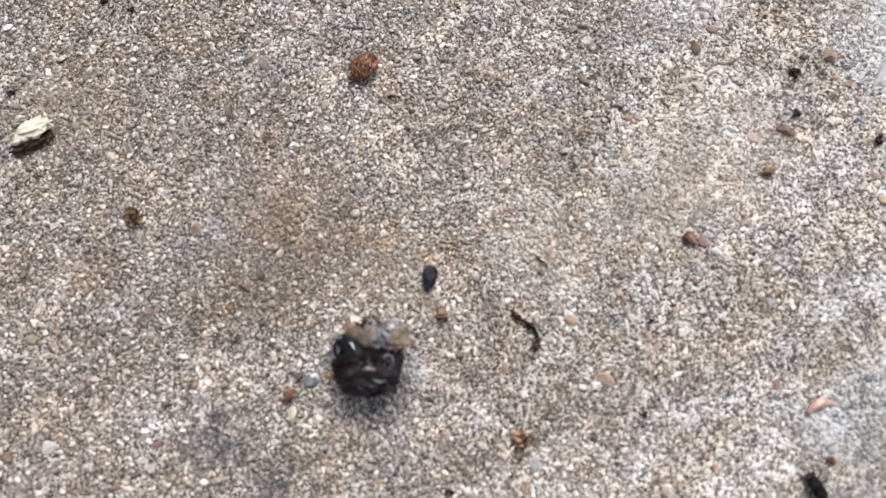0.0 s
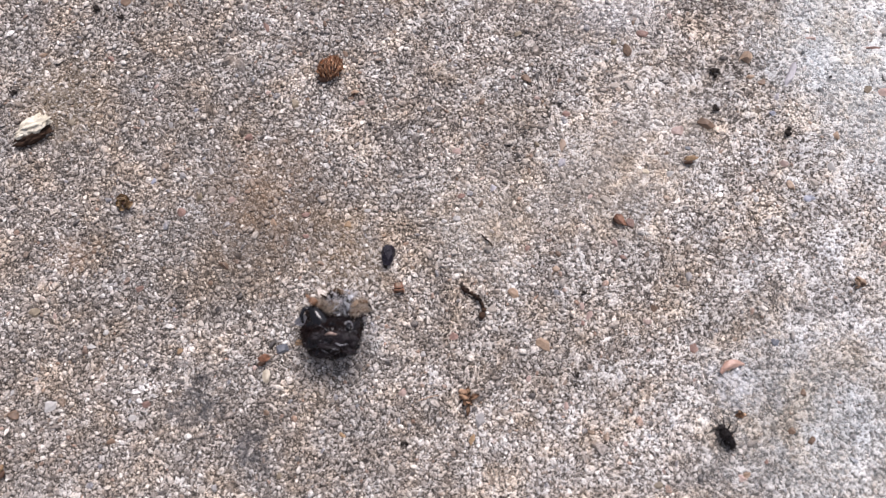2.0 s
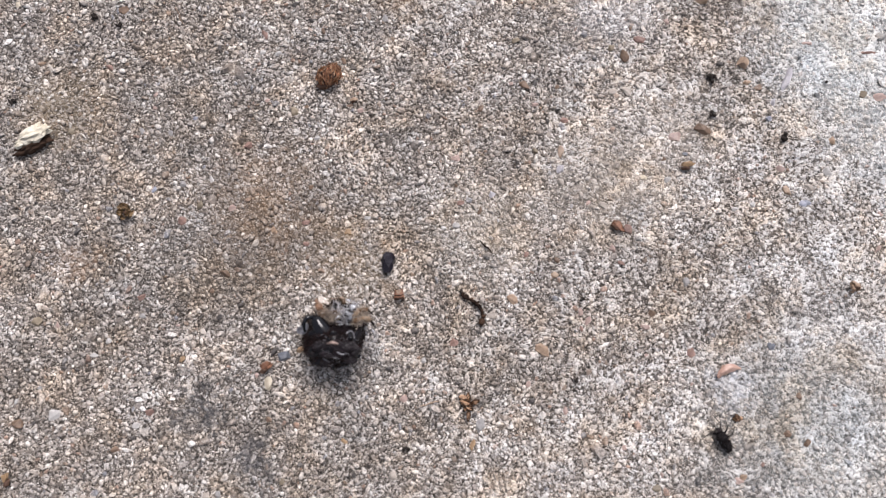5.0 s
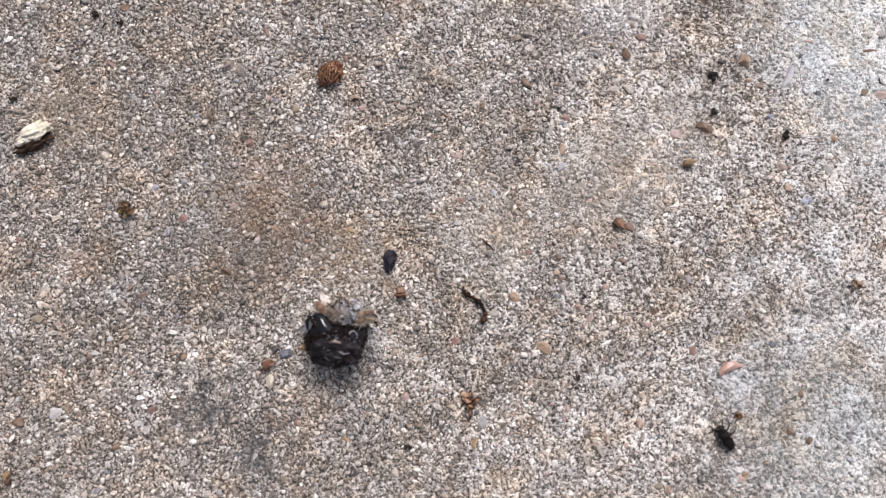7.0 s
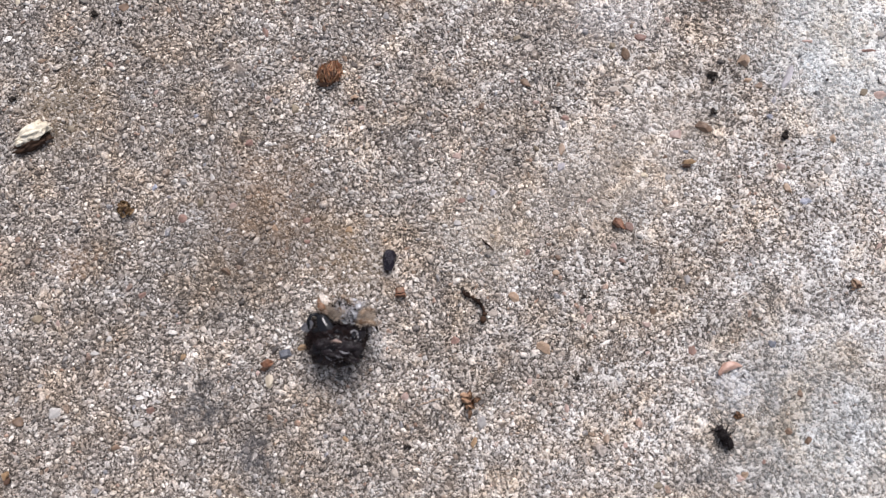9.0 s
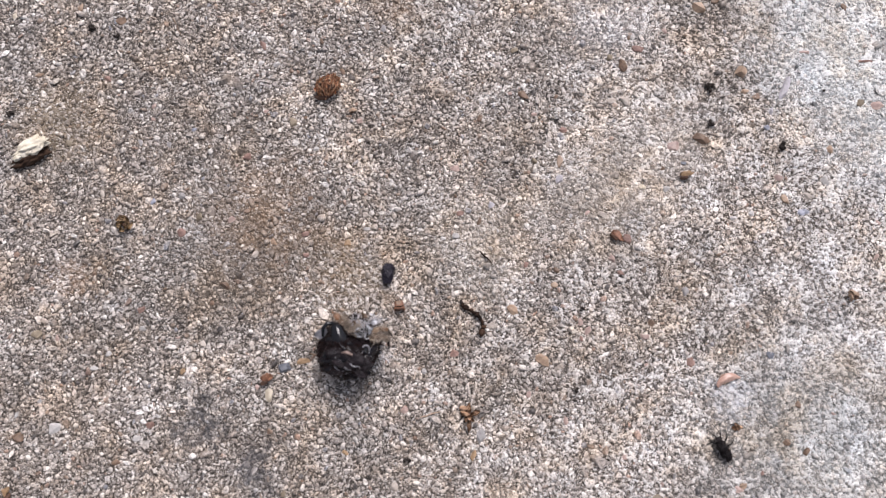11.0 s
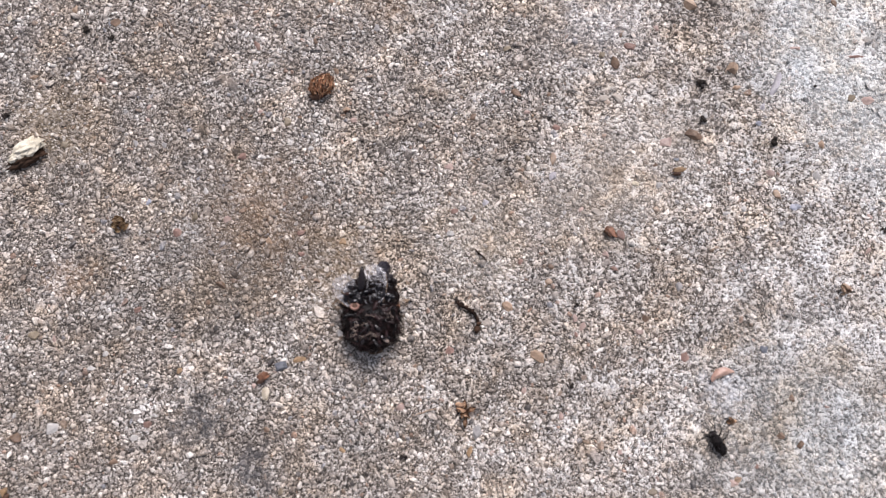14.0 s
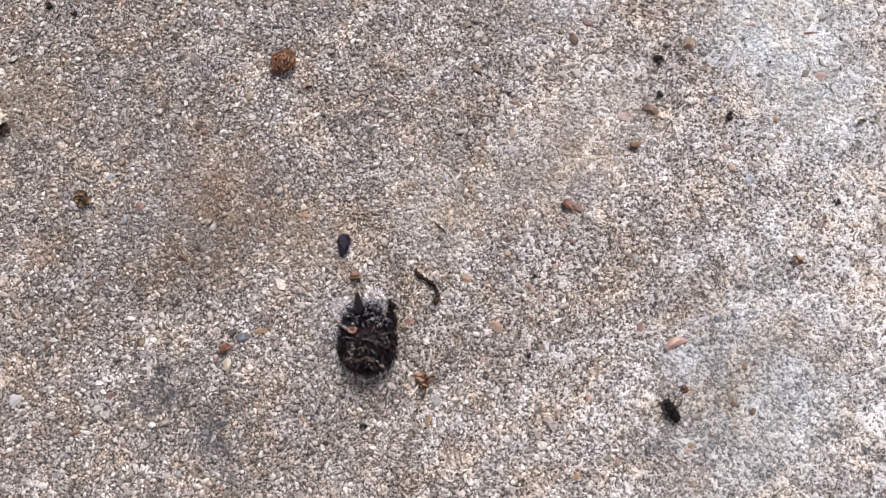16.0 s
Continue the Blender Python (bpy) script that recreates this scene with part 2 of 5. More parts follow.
def membrane_material():
    """Smoky insect wing: thin, part clear, darker along the veins; reflected sky is painted in as paleness."""
    m, nt, b, where = blank("wing_membrane", 0.2)
    veins = nd(nt, "ShaderNodeTexWave", {"Vector": where, "Scale": 160.0, "Distortion": 9.0, "Detail": 3.0, "Detail Scale": 1.4}).outputs["Fac"]
    edge = ramp(nt, veins, [(0.80, 0.0), (0.96, 1.0)])
    wrinkle = grain_noise(nt, where, 900.0, 3.0)
    # these pale tones carry the sky's reflection in the base colour
    col = mix(nt, calc(nt, "MULTIPLY", edge, 0.5), ramp(nt, wrinkle, [(0.3, (0.50, 0.49, 0.51)), (0.7, (0.84, 0.83, 0.86))]), (0.16, 0.14, 0.13))
    nt.links.new(col, b.inputs["Base Color"])
    nt.links.new(calc(nt, "MULTIPLY_ADD", wrinkle, 1.2, -0.38), b.inputs["Alpha"])
    relief(nt, b, wrinkle, 0.6, 0.0002)
    return m


CONCRETE = concrete_material()
LIME = lime_material()
GRAINS = grain_material("mixed_sand_grains", False)
GRAIN = grain_material("sand_grain", True)
M = {
    "beige": mottled("beige_pebble", (0.29, 0.25, 0.21), (0.46, 0.41, 0.355), 0.55),
    "tan": mottled("tan_pebble", (0.22, 0.148, 0.098), (0.42, 0.305, 0.212), 0.5),
    "brown": mottled("brown_pebble", (0.10, 0.062, 0.040), (0.225, 0.15, 0.10), 0.55),
    "red": mottled("red_stone", (0.155, 0.088, 0.070), (0.31, 0.20, 0.162), 0.6),
    "pink": mottled("pink_stone", (0.27, 0.19, 0.162), (0.43, 0.325, 0.28), 0.5),
    "white": mottled("milky_quartz", (0.32, 0.305, 0.285), (0.50, 0.48, 0.455), 0.35, coat=0.3),
    "cream": mottled("cream_stone", (0.40, 0.34, 0.25), (0.62, 0.55, 0.43), 0.5),
    "grey": mottled("grey_pebble", (0.21, 0.20, 0.195), (0.36, 0.345, 0.33), 0.55),
    "lilac": mottled("lilac_quartz", (0.31, 0.295, 0.305), (0.47, 0.45, 0.47), 0.3, coat=0.4),
    "blue": mottled("blue_grey_stone", (0.20, 0.21, 0.25), (0.33, 0.345, 0.40), 0.45),
    "slate": mottled("slate_blue_stone", (0.075, 0.08, 0.095), (0.15, 0.16, 0.185), 0.5),
    "olive": mottled("olive_brown_stone", (0.14, 0.11, 0.075), (0.26, 0.215, 0.15), 0.55),
    "ochre": mottled("ochre_stone", (0.20, 0.125, 0.065), (0.36, 0.245, 0.14), 0.55),
    "soot": mottled("black_crumb", (0.008, 0.007, 0.006), (0.050, 0.040, 0.034), 0.9, 1500.0, 0.9, spec=0.2),
    "bark": mottled("dark_bark", (0.009, 0.0055, 0.004), (0.065, 0.037, 0.023), 0.85, 900.0, 0.9, 0.0004, spec=0.2, stretch=(0.4, 1, 1)),
    "flake": mottled("cream_wood_flake", (0.58, 0.51, 0.37), (0.88, 0.83, 0.70), 0.75, 700.0, 0.7, 0.0003),
    "husk": mottled("dry_brown_husk", (0.30, 0.142, 0.074), (0.74, 0.43, 0.255), 0.7, 900.0, 0.7, 0.0003, stretch=(1, 1, 0.3)),
    "straw": mottled("straw_fibre", (0.38, 0.225, 0.13), (0.70, 0.48, 0.315), 0.65, 900.0, 0.5, 0.0002),
    "curl": mottled("ochre_bud_skin", (0.22, 0.14, 0.07), (0.56, 0.40, 0.23), 0.65, 900.0, 0.6, 0.0003),
    "chaff": mottled("tan_chaff", (0.19, 0.10, 0.055), (0.56, 0.36, 0.22), 0.65, 900.0, 0.6, 0.0003),
    "leaf": mottled("dry_leaf", (0.10, 0.06, 0.03), (0.36, 0.235, 0.125), 0.7, 800.0, 0.6, 0.0003),
    "seed": mottled("black_seed_shell", (0.003, 0.0025, 0.0055), (0.012, 0.0095, 0.017), 0.4, 1500.0, 0.8, 0.0004, spec=0.25),
    "chip": mottled("orange_brown_chip", (0.07, 0.028, 0.014), (0.34, 0.16, 0.09), 0.6, 800.0),
    "split": mottled("dark_wood_and_gap_shade", (0.030, 0.014, 0.008), (0.11, 0.055, 0.030), 0.8, 900.0),
    "bean": mottled("pinkish_orange_stone", (0.38, 0.215, 0.155), (0.62, 0.43, 0.345), 0.35, 700.0, 0.2, coat=0.3),
    "twig": mottled("dark_twig_bark", (0.004, 0.0028, 0.0022), (0.034, 0.020, 0.014), 0.9, 1300.0, 0.9, 0.0004, spec=0.15),
    "lock": mottled("matted_red_brown_hair", (0.005, 0.0024, 0.0021), (0.042, 0.0190, 0.0185), 0.36, 700.0, 0, spec=0.3),
    "sheen": mottled("wet_black_hair", (0.003, 0.0021, 0.0024), (0.013, 0.009, 0.0096), 0.24, 700.0, 0, spec=0.45),
    "glint": mottled("painted_hair_highlight", (0.04, 0.026, 0.021), (0.30, 0.230, 0.190), 0.24, 900.0, 0, spec=0.5),
    "flesh": mottled("pinkish_orange_joint", (0.10, 0.045, 0.032), (0.30, 0.17, 0.128), 0.45, 1100.0, 0.6),
    "shell": mottled("glossy_black_cuticle", (0.002, 0.002, 0.003), (0.008, 0.0065, 0.008), 0.10, 1100.0, 0.6, 0.0003, spec=0.33),
    "gloss": mottled("mirror_black_cuticle", (0.002, 0.002, 0.003), (0.006, 0.006, 0.008), 0.09, 900.0, 0, spec=0.45),
    "plate": mottled("worn_black_cuticle", (0.004, 0.0025, 0.0035), (0.016, 0.010, 0.012), 0.34, 1500.0, 1.0, 0.0007, spec=0.3),
    "umber": mottled("umber_hair", (0.008, 0.0034, 0.0030), (0.036, 0.0158, 0.0140), 0.6, 600.0, 0, spec=0.25),
    "rim": mottled("pale_segment_edge", (0.16, 0.10, 0.08), (0.42, 0.32, 0.27), 0.45, 1400.0),
    "body": mottled("matt_black_cuticle", (0.003, 0.0025, 0.003), (0.011, 0.008, 0.008), 0.5, 1600.0, 0.8, 0.0004, spec=0.16),
    "eye": mottled("dark_compound_eye", (0.008, 0.006, 0.006), (0.030, 0.020, 0.015), 0.25, 3000.0, 0.4, 0.0001, coat=0.4),
    "fur": mottled("dark_brown_hair", (0.003, 0.0013, 0.0012), (0.016, 0.0068, 0.0054), 0.55, 600.0, 0, spec=0.12),
    "pale": mottled("pale_tan_hair", (0.10, 0.074, 0.054), (0.42, 0.35, 0.28), 0.55, 600.0, 0),
    "ash": mottled("ash_grey_hair", (0.16, 0.155, 0.15), (0.46, 0.45, 0.46), 0.5, 600.0, 0),
    "dusk": mottled("dusky_grey_and_painted_sheen", (0.03, 0.029, 0.031), (0.25, 0.245, 0.262), 0.3, 500.0, 0),
    "limb": mottled("brown_leg_cuticle", (0.030, 0.017, 0.009), (0.13, 0.075, 0.038), 0.4, 1200.0, 0.3),
    "rust": mottled("rust_orange_leg", (0.06, 0.028, 0.014), (0.26, 0.135, 0.072), 0.5, 1200.0, 0.6),
    "film": mottled("dull_wing_film", (0.12, 0.12, 0.135), (0.48, 0.48, 0.52), 0.3, 1300.0, 0.8, 0.0005, coat=0.3),
    "crumple": mottled("crumpled_wing_film", (0.30, 0.305, 0.33), (0.84, 0.85, 0.88), 0.22, 1300.0, 0.9, 0.0006, coat=0.4),
    "amber": mottled("amber_leg_cuticle", (0.075, 0.045, 0.026), (0.24, 0.165, 0.10), 0.4, 1200.0, 0.3),
    "membrane": membrane_material(),
}


# ---- builders ----
def part(name, bm, material, parent=None, label="", smooth=True):
    me = bpy.data.meshes.new(name)
    for f in bm.faces:
        f.smooth = smooth
    bm.to_mesh(me)
    bm.free()
    me.materials.append(material)
    ob = new(name, me)
    ob.parent = parent
    if label:
        ob["label"] = label
    return ob


def root(name, x, y, z=0.0, rz=0.0):
    ob = new(name)
    ob.empty_display_size = 0.002
    ob.matrix_basis = pose(x, y, z, 0, 0, rz)
    return ob


def height(x, y):
    """The slab's slow unevenness, in metres."""
    return 0.00022 * (math.sin(x * 61 + 1.3) * math.cos(y * 47 - 0.4) + 0.6 * math.sin(x * 133 - y * 91))


def lump(rx, ry, rz, rough=0.15, seed=0, sub=2, cut=None, freq=1.6, turn=0.0, centre=(0, 0, 0)):
    """A rough stone or crumb, in millimetres."""
    bm = bmesh.new()
    bmesh.ops.create_icosphere(bm, subdivisions=sub, radius=1)
    off = Vector((seed * 7.31, seed * 3.77, seed * 1.93))
    for v in bm.verts:
        k = 1 + rough * (noise.noise(v.co * freq + off) * 1.4 + 0.5 * noise.noise(v.co * freq * 2.3 - off))
        v.co = Vector((v.co.x * rx, v.co.y * ry, v.co.z * rz)) * k * 0.001
    if cut is not None:
        gone = [v for v in bm.verts if v.co.z < cut * rz * 0.001]
        bmesh.ops.delete(bm, geom=gone, context="VERTS")
    bm.transform(Matrix.Translation(Vector(centre) * 0.001) @ Matrix.Rotation(turn, 4, "Z"))
    return bm


def chunk(rx, ry, rz, seed=0, count=18, cut=-0.55, soften=0.10, centre=(0, 0, 0)):
    """A broken angular stone with softened edges, in millimetres."""
    rnd = random.Random(seed * 13 + 5)
    bm = bmesh.new()
    for k in range(count):
        p = Vector((rnd.gauss(0, 1), rnd.gauss(0, 1), rnd.gauss(0, 1))).normalized() * rnd.uniform(0.85, 1.12)
        bm.verts.new(Vector((p.x * rx + centre[0], p.y * ry + centre[1], max(p.z, cut) * rz + centre[2])) * 0.001)
    bmesh.ops.convex_hull(bm, input=bm.verts[:])
    bmesh.ops.delete(bm, geom=[v for v in bm.verts if not v.link_faces], context="VERTS")
    bmesh.ops.dissolve_limit(bm, angle_limit=radians(14), verts=bm.verts[:], edges=bm.edges[:])
    bmesh.ops.bevel(bm, geom=bm.edges[:], offset=min(rx, ry) * soften * 0.001, segments=2, affect="EDGES", clamp_overlap=True)
    bmesh.ops.recalc_face_normals(bm, faces=bm.faces[:])
    return bm


def tube(points, radii, sides=7, wobble=0.0, seed=0):
    """A tapered round rod through points, in millimetres, closed at both ends."""
    rnd = random.Random(seed)
    bm = bmesh.new()
    pts = [Vector(p) * 0.001 for p in points]
    rings = []
    for i, p in enumerate(pts):
        ahead = (pts[min(i + 1, len(pts) - 1)] - pts[max(i - 1, 0)]).normalized()
        side = ahead.cross(Vector((0.13, 0.21, 0.97))).normalized()
        up = side.cross(ahead)
        r = radii[i] * 0.001
        ring = []
        for k in range(sides):
            a = 2 * math.pi * k / sides
            rr = r * (1 + wobble * (rnd.random() - 0.5))
            ring.append(bm.verts.new(p + (side * math.cos(a) + up * math.sin(a)) * rr))
        rings.append(ring)
    for a, b in zip(rings, rings[1:]):
        for k in range(sides):
            bm.faces.new((a[k], a[(k + 1) % sides], b[(k + 1) % sides], b[k]))
    bm.faces.new(list(reversed(rings[0])))
    bm.faces.new(rings[-1])
    return bm


def sheet(outline, thick, curl=0.0, seed=0, rough=0.15, steps=6):
    """A thin curled flake: rows across a leaf-shaped outline (half widths along its length), in millimetres."""
    bm = bmesh.new()
    off = Vector((seed * 3.1, seed * 1.7, 0))
    grid = []
    n = len(outline)
    for i, (y, w) in enumerate(outline):
        row = []
        for k in range(steps + 1):
            u = 2 * k / steps - 1
            x = u * w
            z = curl * u * u * w + rough * noise.noise(Vector((x, y, 0)) * 0.9 + off)
            row.append(bm.verts.new((x * 0.001, y * 0.001, z * 0.001)))
        grid.append(row)
    for i in range(n - 1):
        for k in range(steps):
            bm.faces.new((grid[i][k], grid[i][k + 1], grid[i + 1][k + 1], grid[i + 1][k]))
    bmesh.ops.solidify(bm, geom=bm.faces[:], thickness=thick * 0.001)
    return bm


def hair_coat(roots, radius=0.05, seed=0):
    """Tapered bent hairs. roots: base point, direction, length, bend, in millimetres."""
    rnd = random.Random(seed)
    verts, faces = [], []
    for p, d, ln, bend in roots:
        d = d.normalized()
        side = d.cross(Vector((rnd.random() - 0.5, rnd.random() - 0.5, rnd.random() - 0.5))).normalized()
        up = side.cross(d)
        n = len(verts)
        mid = p + d * ln * 0.55 + bend * 0.3
        tip = p + d * ln + bend
        for c, r in ((p, radius), (mid, radius * 0.75)):
            for k in range(3):
                a = 2.0944 * k
                verts.append(tuple((c + (side * math.cos(a) + up * math.sin(a)) * r) * 0.001))
        verts.append(tuple(tip * 0.001))
        for k in range(3):
            j = (k + 1) % 3
            faces.append((n + k, n + j, n + 3 + j, n + 3 + k))
            faces.append((n + 3 + k, n + 3 + j, n + 6))
    me = bpy.data.meshes.new("hair")
    me.from_pydata(verts, [], faces)
    bm = bmesh.new()
    bm.from_mesh(me)
    bpy.data.meshes.remove(me)
    return bm


def lock_mesh(locks, seed=0, sides=5, steps=6):
    """Matted locks of hair, each a curling tapered strand. locks: base, direction, sideways curl, length, radius, in millimetres."""
    rnd = random.Random(seed)
    verts, faces = [], []
    for p, d, curl, ln, r in locks:
        d = d.normalized()
        side = d.cross(Vector((rnd.random() - 0.5, rnd.random() - 0.5, rnd.random() - 0.5))).normalized()
        up = side.cross(d)
        n = len(verts)
        for i in range(steps):
            u = i / (steps - 1)
            c = p + d * ln * math.sin(1.5 * u) / 1.5 + curl * ln * u * u
            k = r * (0.65 + 0.8 * u) * (1 - u) ** 0.55 + 0.012
            for j in range(sides):
                a = 2 * math.pi * j / sides
                verts.append(tuple((c + (side * math.cos(a) + up * math.sin(a)) * k) * 0.001))
        for i in range(steps - 1):
            for j in range(sides):
                j2 = (j + 1) % sides
                faces.append((n + i * sides + j, n + i * sides + j2, n + (i + 1) * sides + j2, n + (i + 1) * sides + j))
    me = bpy.data.meshes.new("locks")
    me.from_pydata(verts, [], faces)
    bm = bmesh.new()
    bm.from_mesh(me)
    bpy.data.meshes.remove(me)
    return bm


# ---- the slab ----
def ground():
    def axis(lo, hi, step):
        core = list(np.arange(lo, hi, step))
        out, d = [], 0.002
        while d < 90:
            out.append(d)
            d *= 1.55
        return np.array([lo - d for d in reversed(out)] + core + [hi + d for d in out])
    xs, ys = axis(-0.120, 0.125, 0.0006), axis(-0.046, 0.110, 0.0006)
    rnd = random.Random(12)
    verts = [(x, y, height(x, y) + rnd.uniform(-0.00003, 0.00003) if abs(x) < 1 and abs(y) < 1 else 0.0) for y in ys for x in xs]
    w = len(xs)
    faces = [(j * w + i, j * w + i + 1, (j + 1) * w + i + 1, (j + 1) * w + i) for j in range(len(ys) - 1) for i in range(w - 1)]
    me = bpy.data.meshes.new("ground")
    me.from_pydata(verts, [], faces)
    me.polygons.foreach_set("use_smooth", [True] * len(me.polygons))
    me.materials.append(CONCRETE)
    return tagged(new("ground", me), "weathered grey concrete slab of exposed sand grains, stained and limed", "concrete", kind="structure")


GROUND = ground()
STONES = []


def pebble(x, y, long, wide, turn, kind, rise=0.35, rough=0.14):
    """A stone bedded in the slab; long and wide in millimetres, turn in degrees."""
    k = len(STONES)
    STONES.append((x, y, max(long, wide) / 2 * 0.001))
    rise += 0.25 if kind in ("red", "brown", "tan", "olive") else 0.0
    bm = chunk(long / 2, wide / 2, min(long, wide) * 0.38, k + 1, 15 + k % 8)
    ob = part("pebble", bm, M[kind], GROUND, "", False)
    ob.matrix_basis = pose(x, y, height(x, y) + (rise - 0.45) * 0.001 * min(long, wide) * 0.5, 0, 0, turn)
    return ob


# warm and coloured stones that stand out of the sand
pebble(-0.09526, 0.08757, 2.0, 1.7, 30, "cream", 0.3)
pebble(0.05356, 0.08415, 3.9, 2.5, 112, "tan")
pebble(0.05731, 0.08586, 2.4, 1.6, 10, "brown")
pebble(0.03617, 0.07178, 3.3, 2.3, 100, "brown")
pebble(0.03352, 0.07369, 1.8, 1.4, 60, "olive")
pebble(0.03963, 0.07539, 3.1, 1.6, -8, "red")
pebble(0.06124, 0.06926, 3.0, 2.6, 40, "tan")
pebble(0.06164, 0.06504, 1.9, 1.4, 20, "tan")
pebble(0.06404, 0.06380, 2.2, 1.5, 30, "brown")
pebble(0.07040, 0.06546, 7.4, 1.9, 64, "lilac", 0.5)
pebble(0.06723, 0.06103, 3.4, 2.2, 60, "lilac", 0.1)
pebble(0.03614, 0.06374, 3.2, 1.9, -32, "beige", 0.5)
pebble(0.03302, 0.06399, 2.2, 1.9, 0, "beige")
pebble(0.01466, 0.06571, 2.9, 2.0, -38, "brown")
pebble(0.04558, 0.05337, 3.3, 2.6, 20, "pink", 0.25)
pebble(0.05122, 0.05489, 4.4, 2.1, -28, "brown", 0.4)
pebble(0.02145, 0.05097, 3.2, 1.7, 86, "tan", 0.25)
pebble(0.02109, 0.04719, 2.7, 2.3, 60, "lilac", 0.2)
pebble(0.04727, 0.04973, 1.6, 1.2, 0, "slate")
pebble(0.03819, 0.04483, 2.1, 1.3, -6, "cream", 0.5)
pebble(0.06694, 0.04592, 2.3, 1.9, 0, "pink")
pebble(0.07666, 0.04494, 3.0, 2.0, 100, "white", 0.3)
pebble(0.06792, 0.04115, 2.9, 1.7, 118, "tan")
pebble(0.07089, 0.03840, 2.4, 2.0, 30, "blue", 0.2)
pebble(0.05684, 0.03774, 1.9, 1.1, 0, "white", 0.5)
pebble(0.06057, 0.03855, 1.8, 1.3, 20, "white", 0.5)
pebble(0.03448, 0.03395, 2.8, 2.2, -50, "red", 0.2)
pebble(-0.00091, 0.03577, 1.8, 1.5, 20, "white", 0.5)
pebble(0.08956, 0.06117, 3.3, 2.3, 0, "pink", 0.2)
pebble(0.08850, 0.07117, 4.2, 0.9, -4, "red", 0.4)
pebble(0.06557, 0.05695, 2.0, 1.5, 0, "blue", 0.2)
pebble(0.05414, 0.05902, 1.6, 1.5, 0, "white", 0.6)
pebble(0.00677, 0.04229, 2.0, 1.7, 40, "lilac", 0.3)
pebble(0.00502, 0.06091, 1.9, 1.3, 50, "brown")
pebble(0.01328, 0.07590, 2.4, 1.4, 20, "olive")
pebble(0.01611, 0.05117, 1.9, 1.3, 120, "olive")
pebble(0.02249, 0.05786, 2.0, 1.4, 0, "red", 0.2)
pebble(0.02950, 0.03914, 2.6, 2.2, 0, "beige", 0.15)
pebble(0.07538, 0.07361, 3.2, 1.4, -4, "pink", 0.2)
pebble(-0.07154, 0.08533, 2.6, 1.9, 20, "brown", 0.3)
pebble(-0.04101, 0.07865, 2.6, 1.7, 110, "red", 0.2)
pebble(-0.04387, 0.05397, 2.3, 1.6, 25, "red", 0.4)
pebble(-0.04670, 0.05248, 2.4, 2.1, 0, "pink", 0.2)
pebble(-0.05741, 0.03840, 2.3, 2.0, 40, "red", 0.3)
pebble(-0.06333, 0.04497, 1.8, 1.5, 60, "blue", 0.3)
pebble(-0.05517, 0.06035, 1.4, 1.1, 0, "blue", 0.3)
pebble(-0.03795, 0.07414, 2.0, 1.8, 0, "white", 0.2)
pebble(-0.04124, 0.07478, 1.6, 1.2, 20, "white", 0.3)
pebble(-0.08101, 0.08047, 1.3, 1.0, 0, "white", 0.6)
pebble(-0.01502, 0.08195, 1.9, 1.8, 0, "grey", 0.3)
pebble(-0.03194, 0.03731, 2.0, 1.6, 30, "red", 0.2)
pebble(-0.03801, 0.03576, 2.3, 1.7, -30, "tan", 0.2)
pebble(-0.02958, 0.05539, 1.6, 1.3, 0, "white", 0.3)
pebble(-0.08141, -0.00011, 3.7, 2.6, 25, "white", 0.15)
pebble(-0.08812, -0.00159, 2.6, 2.2, 0, "brown", 0.4)
pebble(-0.08568, 0.01824, 2.4, 2.1, 30, "olive", 0.4)
pebble(-0.07398, 0.01128, 1.9, 1.1, 6, "white", 0.6)
pebble(-0.08883, 0.00267, 1.6, 1.0, 50, "white", 0.5)
pebble(-0.03604, 0.01007, 3.0, 2.4, -10, "slate", 0.5)
pebble(-0.03930, 0.00465, 3.4, 1.8, 82, "cream", 0.5)
pebble(-0.03230, 0.01127, 3.1, 1.5, 8, "ochre", 0.5)
pebble(-0.05652, 0.01006, 1.6, 1.2, 60, "ochre", 0.3)
pebble(-0.06265, -0.00016, 2.1, 1.6, 0, "red", 0.3)
pebble(-0.01239, 0.00112, 1.9, 1.7, 0, "pink", 0.2)
pebble(-0.02417, -0.00668, 2.0, 1.4, -20, "ochre", 0.2)
pebble(-0.02309, 0.03496, 2.4, 2.0, 0, "ochre", 0.1)
pebble(0.00577, 0.01694, 2.2, 1.9, -60, "beige", 0.25)
pebble(0.01006, 0.02020, 2.9, 2.1, -55, "tan", 0.25)
pebble(0.01553, 0.00992, 3.6, 2.4, -42, "tan", 0.15)
pebble(0.00261, -0.00456, 3.5, 2.3, 80, "grey", 0.3)
pebble(0.00101, -0.00794, 2.4, 1.2, 75, "ochre", 0.4)
pebble(0.01951, -0.00193, 2.2, 1.5, 100, "pink", 0.2)
pebble(0.08505, 0.02849, 2.6, 2.4, 0, "pink", 0.15)
pebble(0.04559, 0.02288, 2.5, 2.1, 90, "grey", 0.25)
pebble(0.06139, 0.00953, 2.6, 2.2, 0, "slate", 0.1)
pebble(0.06818, -0.00636, 2.0, 1.1, 30, "white", 0.5)
pebble(0.06280, -0.00746, 1.9, 1.4, 0, "brown", 0.3)
pebble(0.05220, -0.01602, 2.4, 1.6, -20, "pink", 0.3)
pebble(0.02501, 0.01553, 2.4, 1.4, 60, "pink", 0.3)
pebble(0.02353, 0.01729, 1.9, 1.3, 80, "pink", 0.35)
pebble(0.03814, 0.01674, 2.2, 1.8, 0, "brown", 0.15)
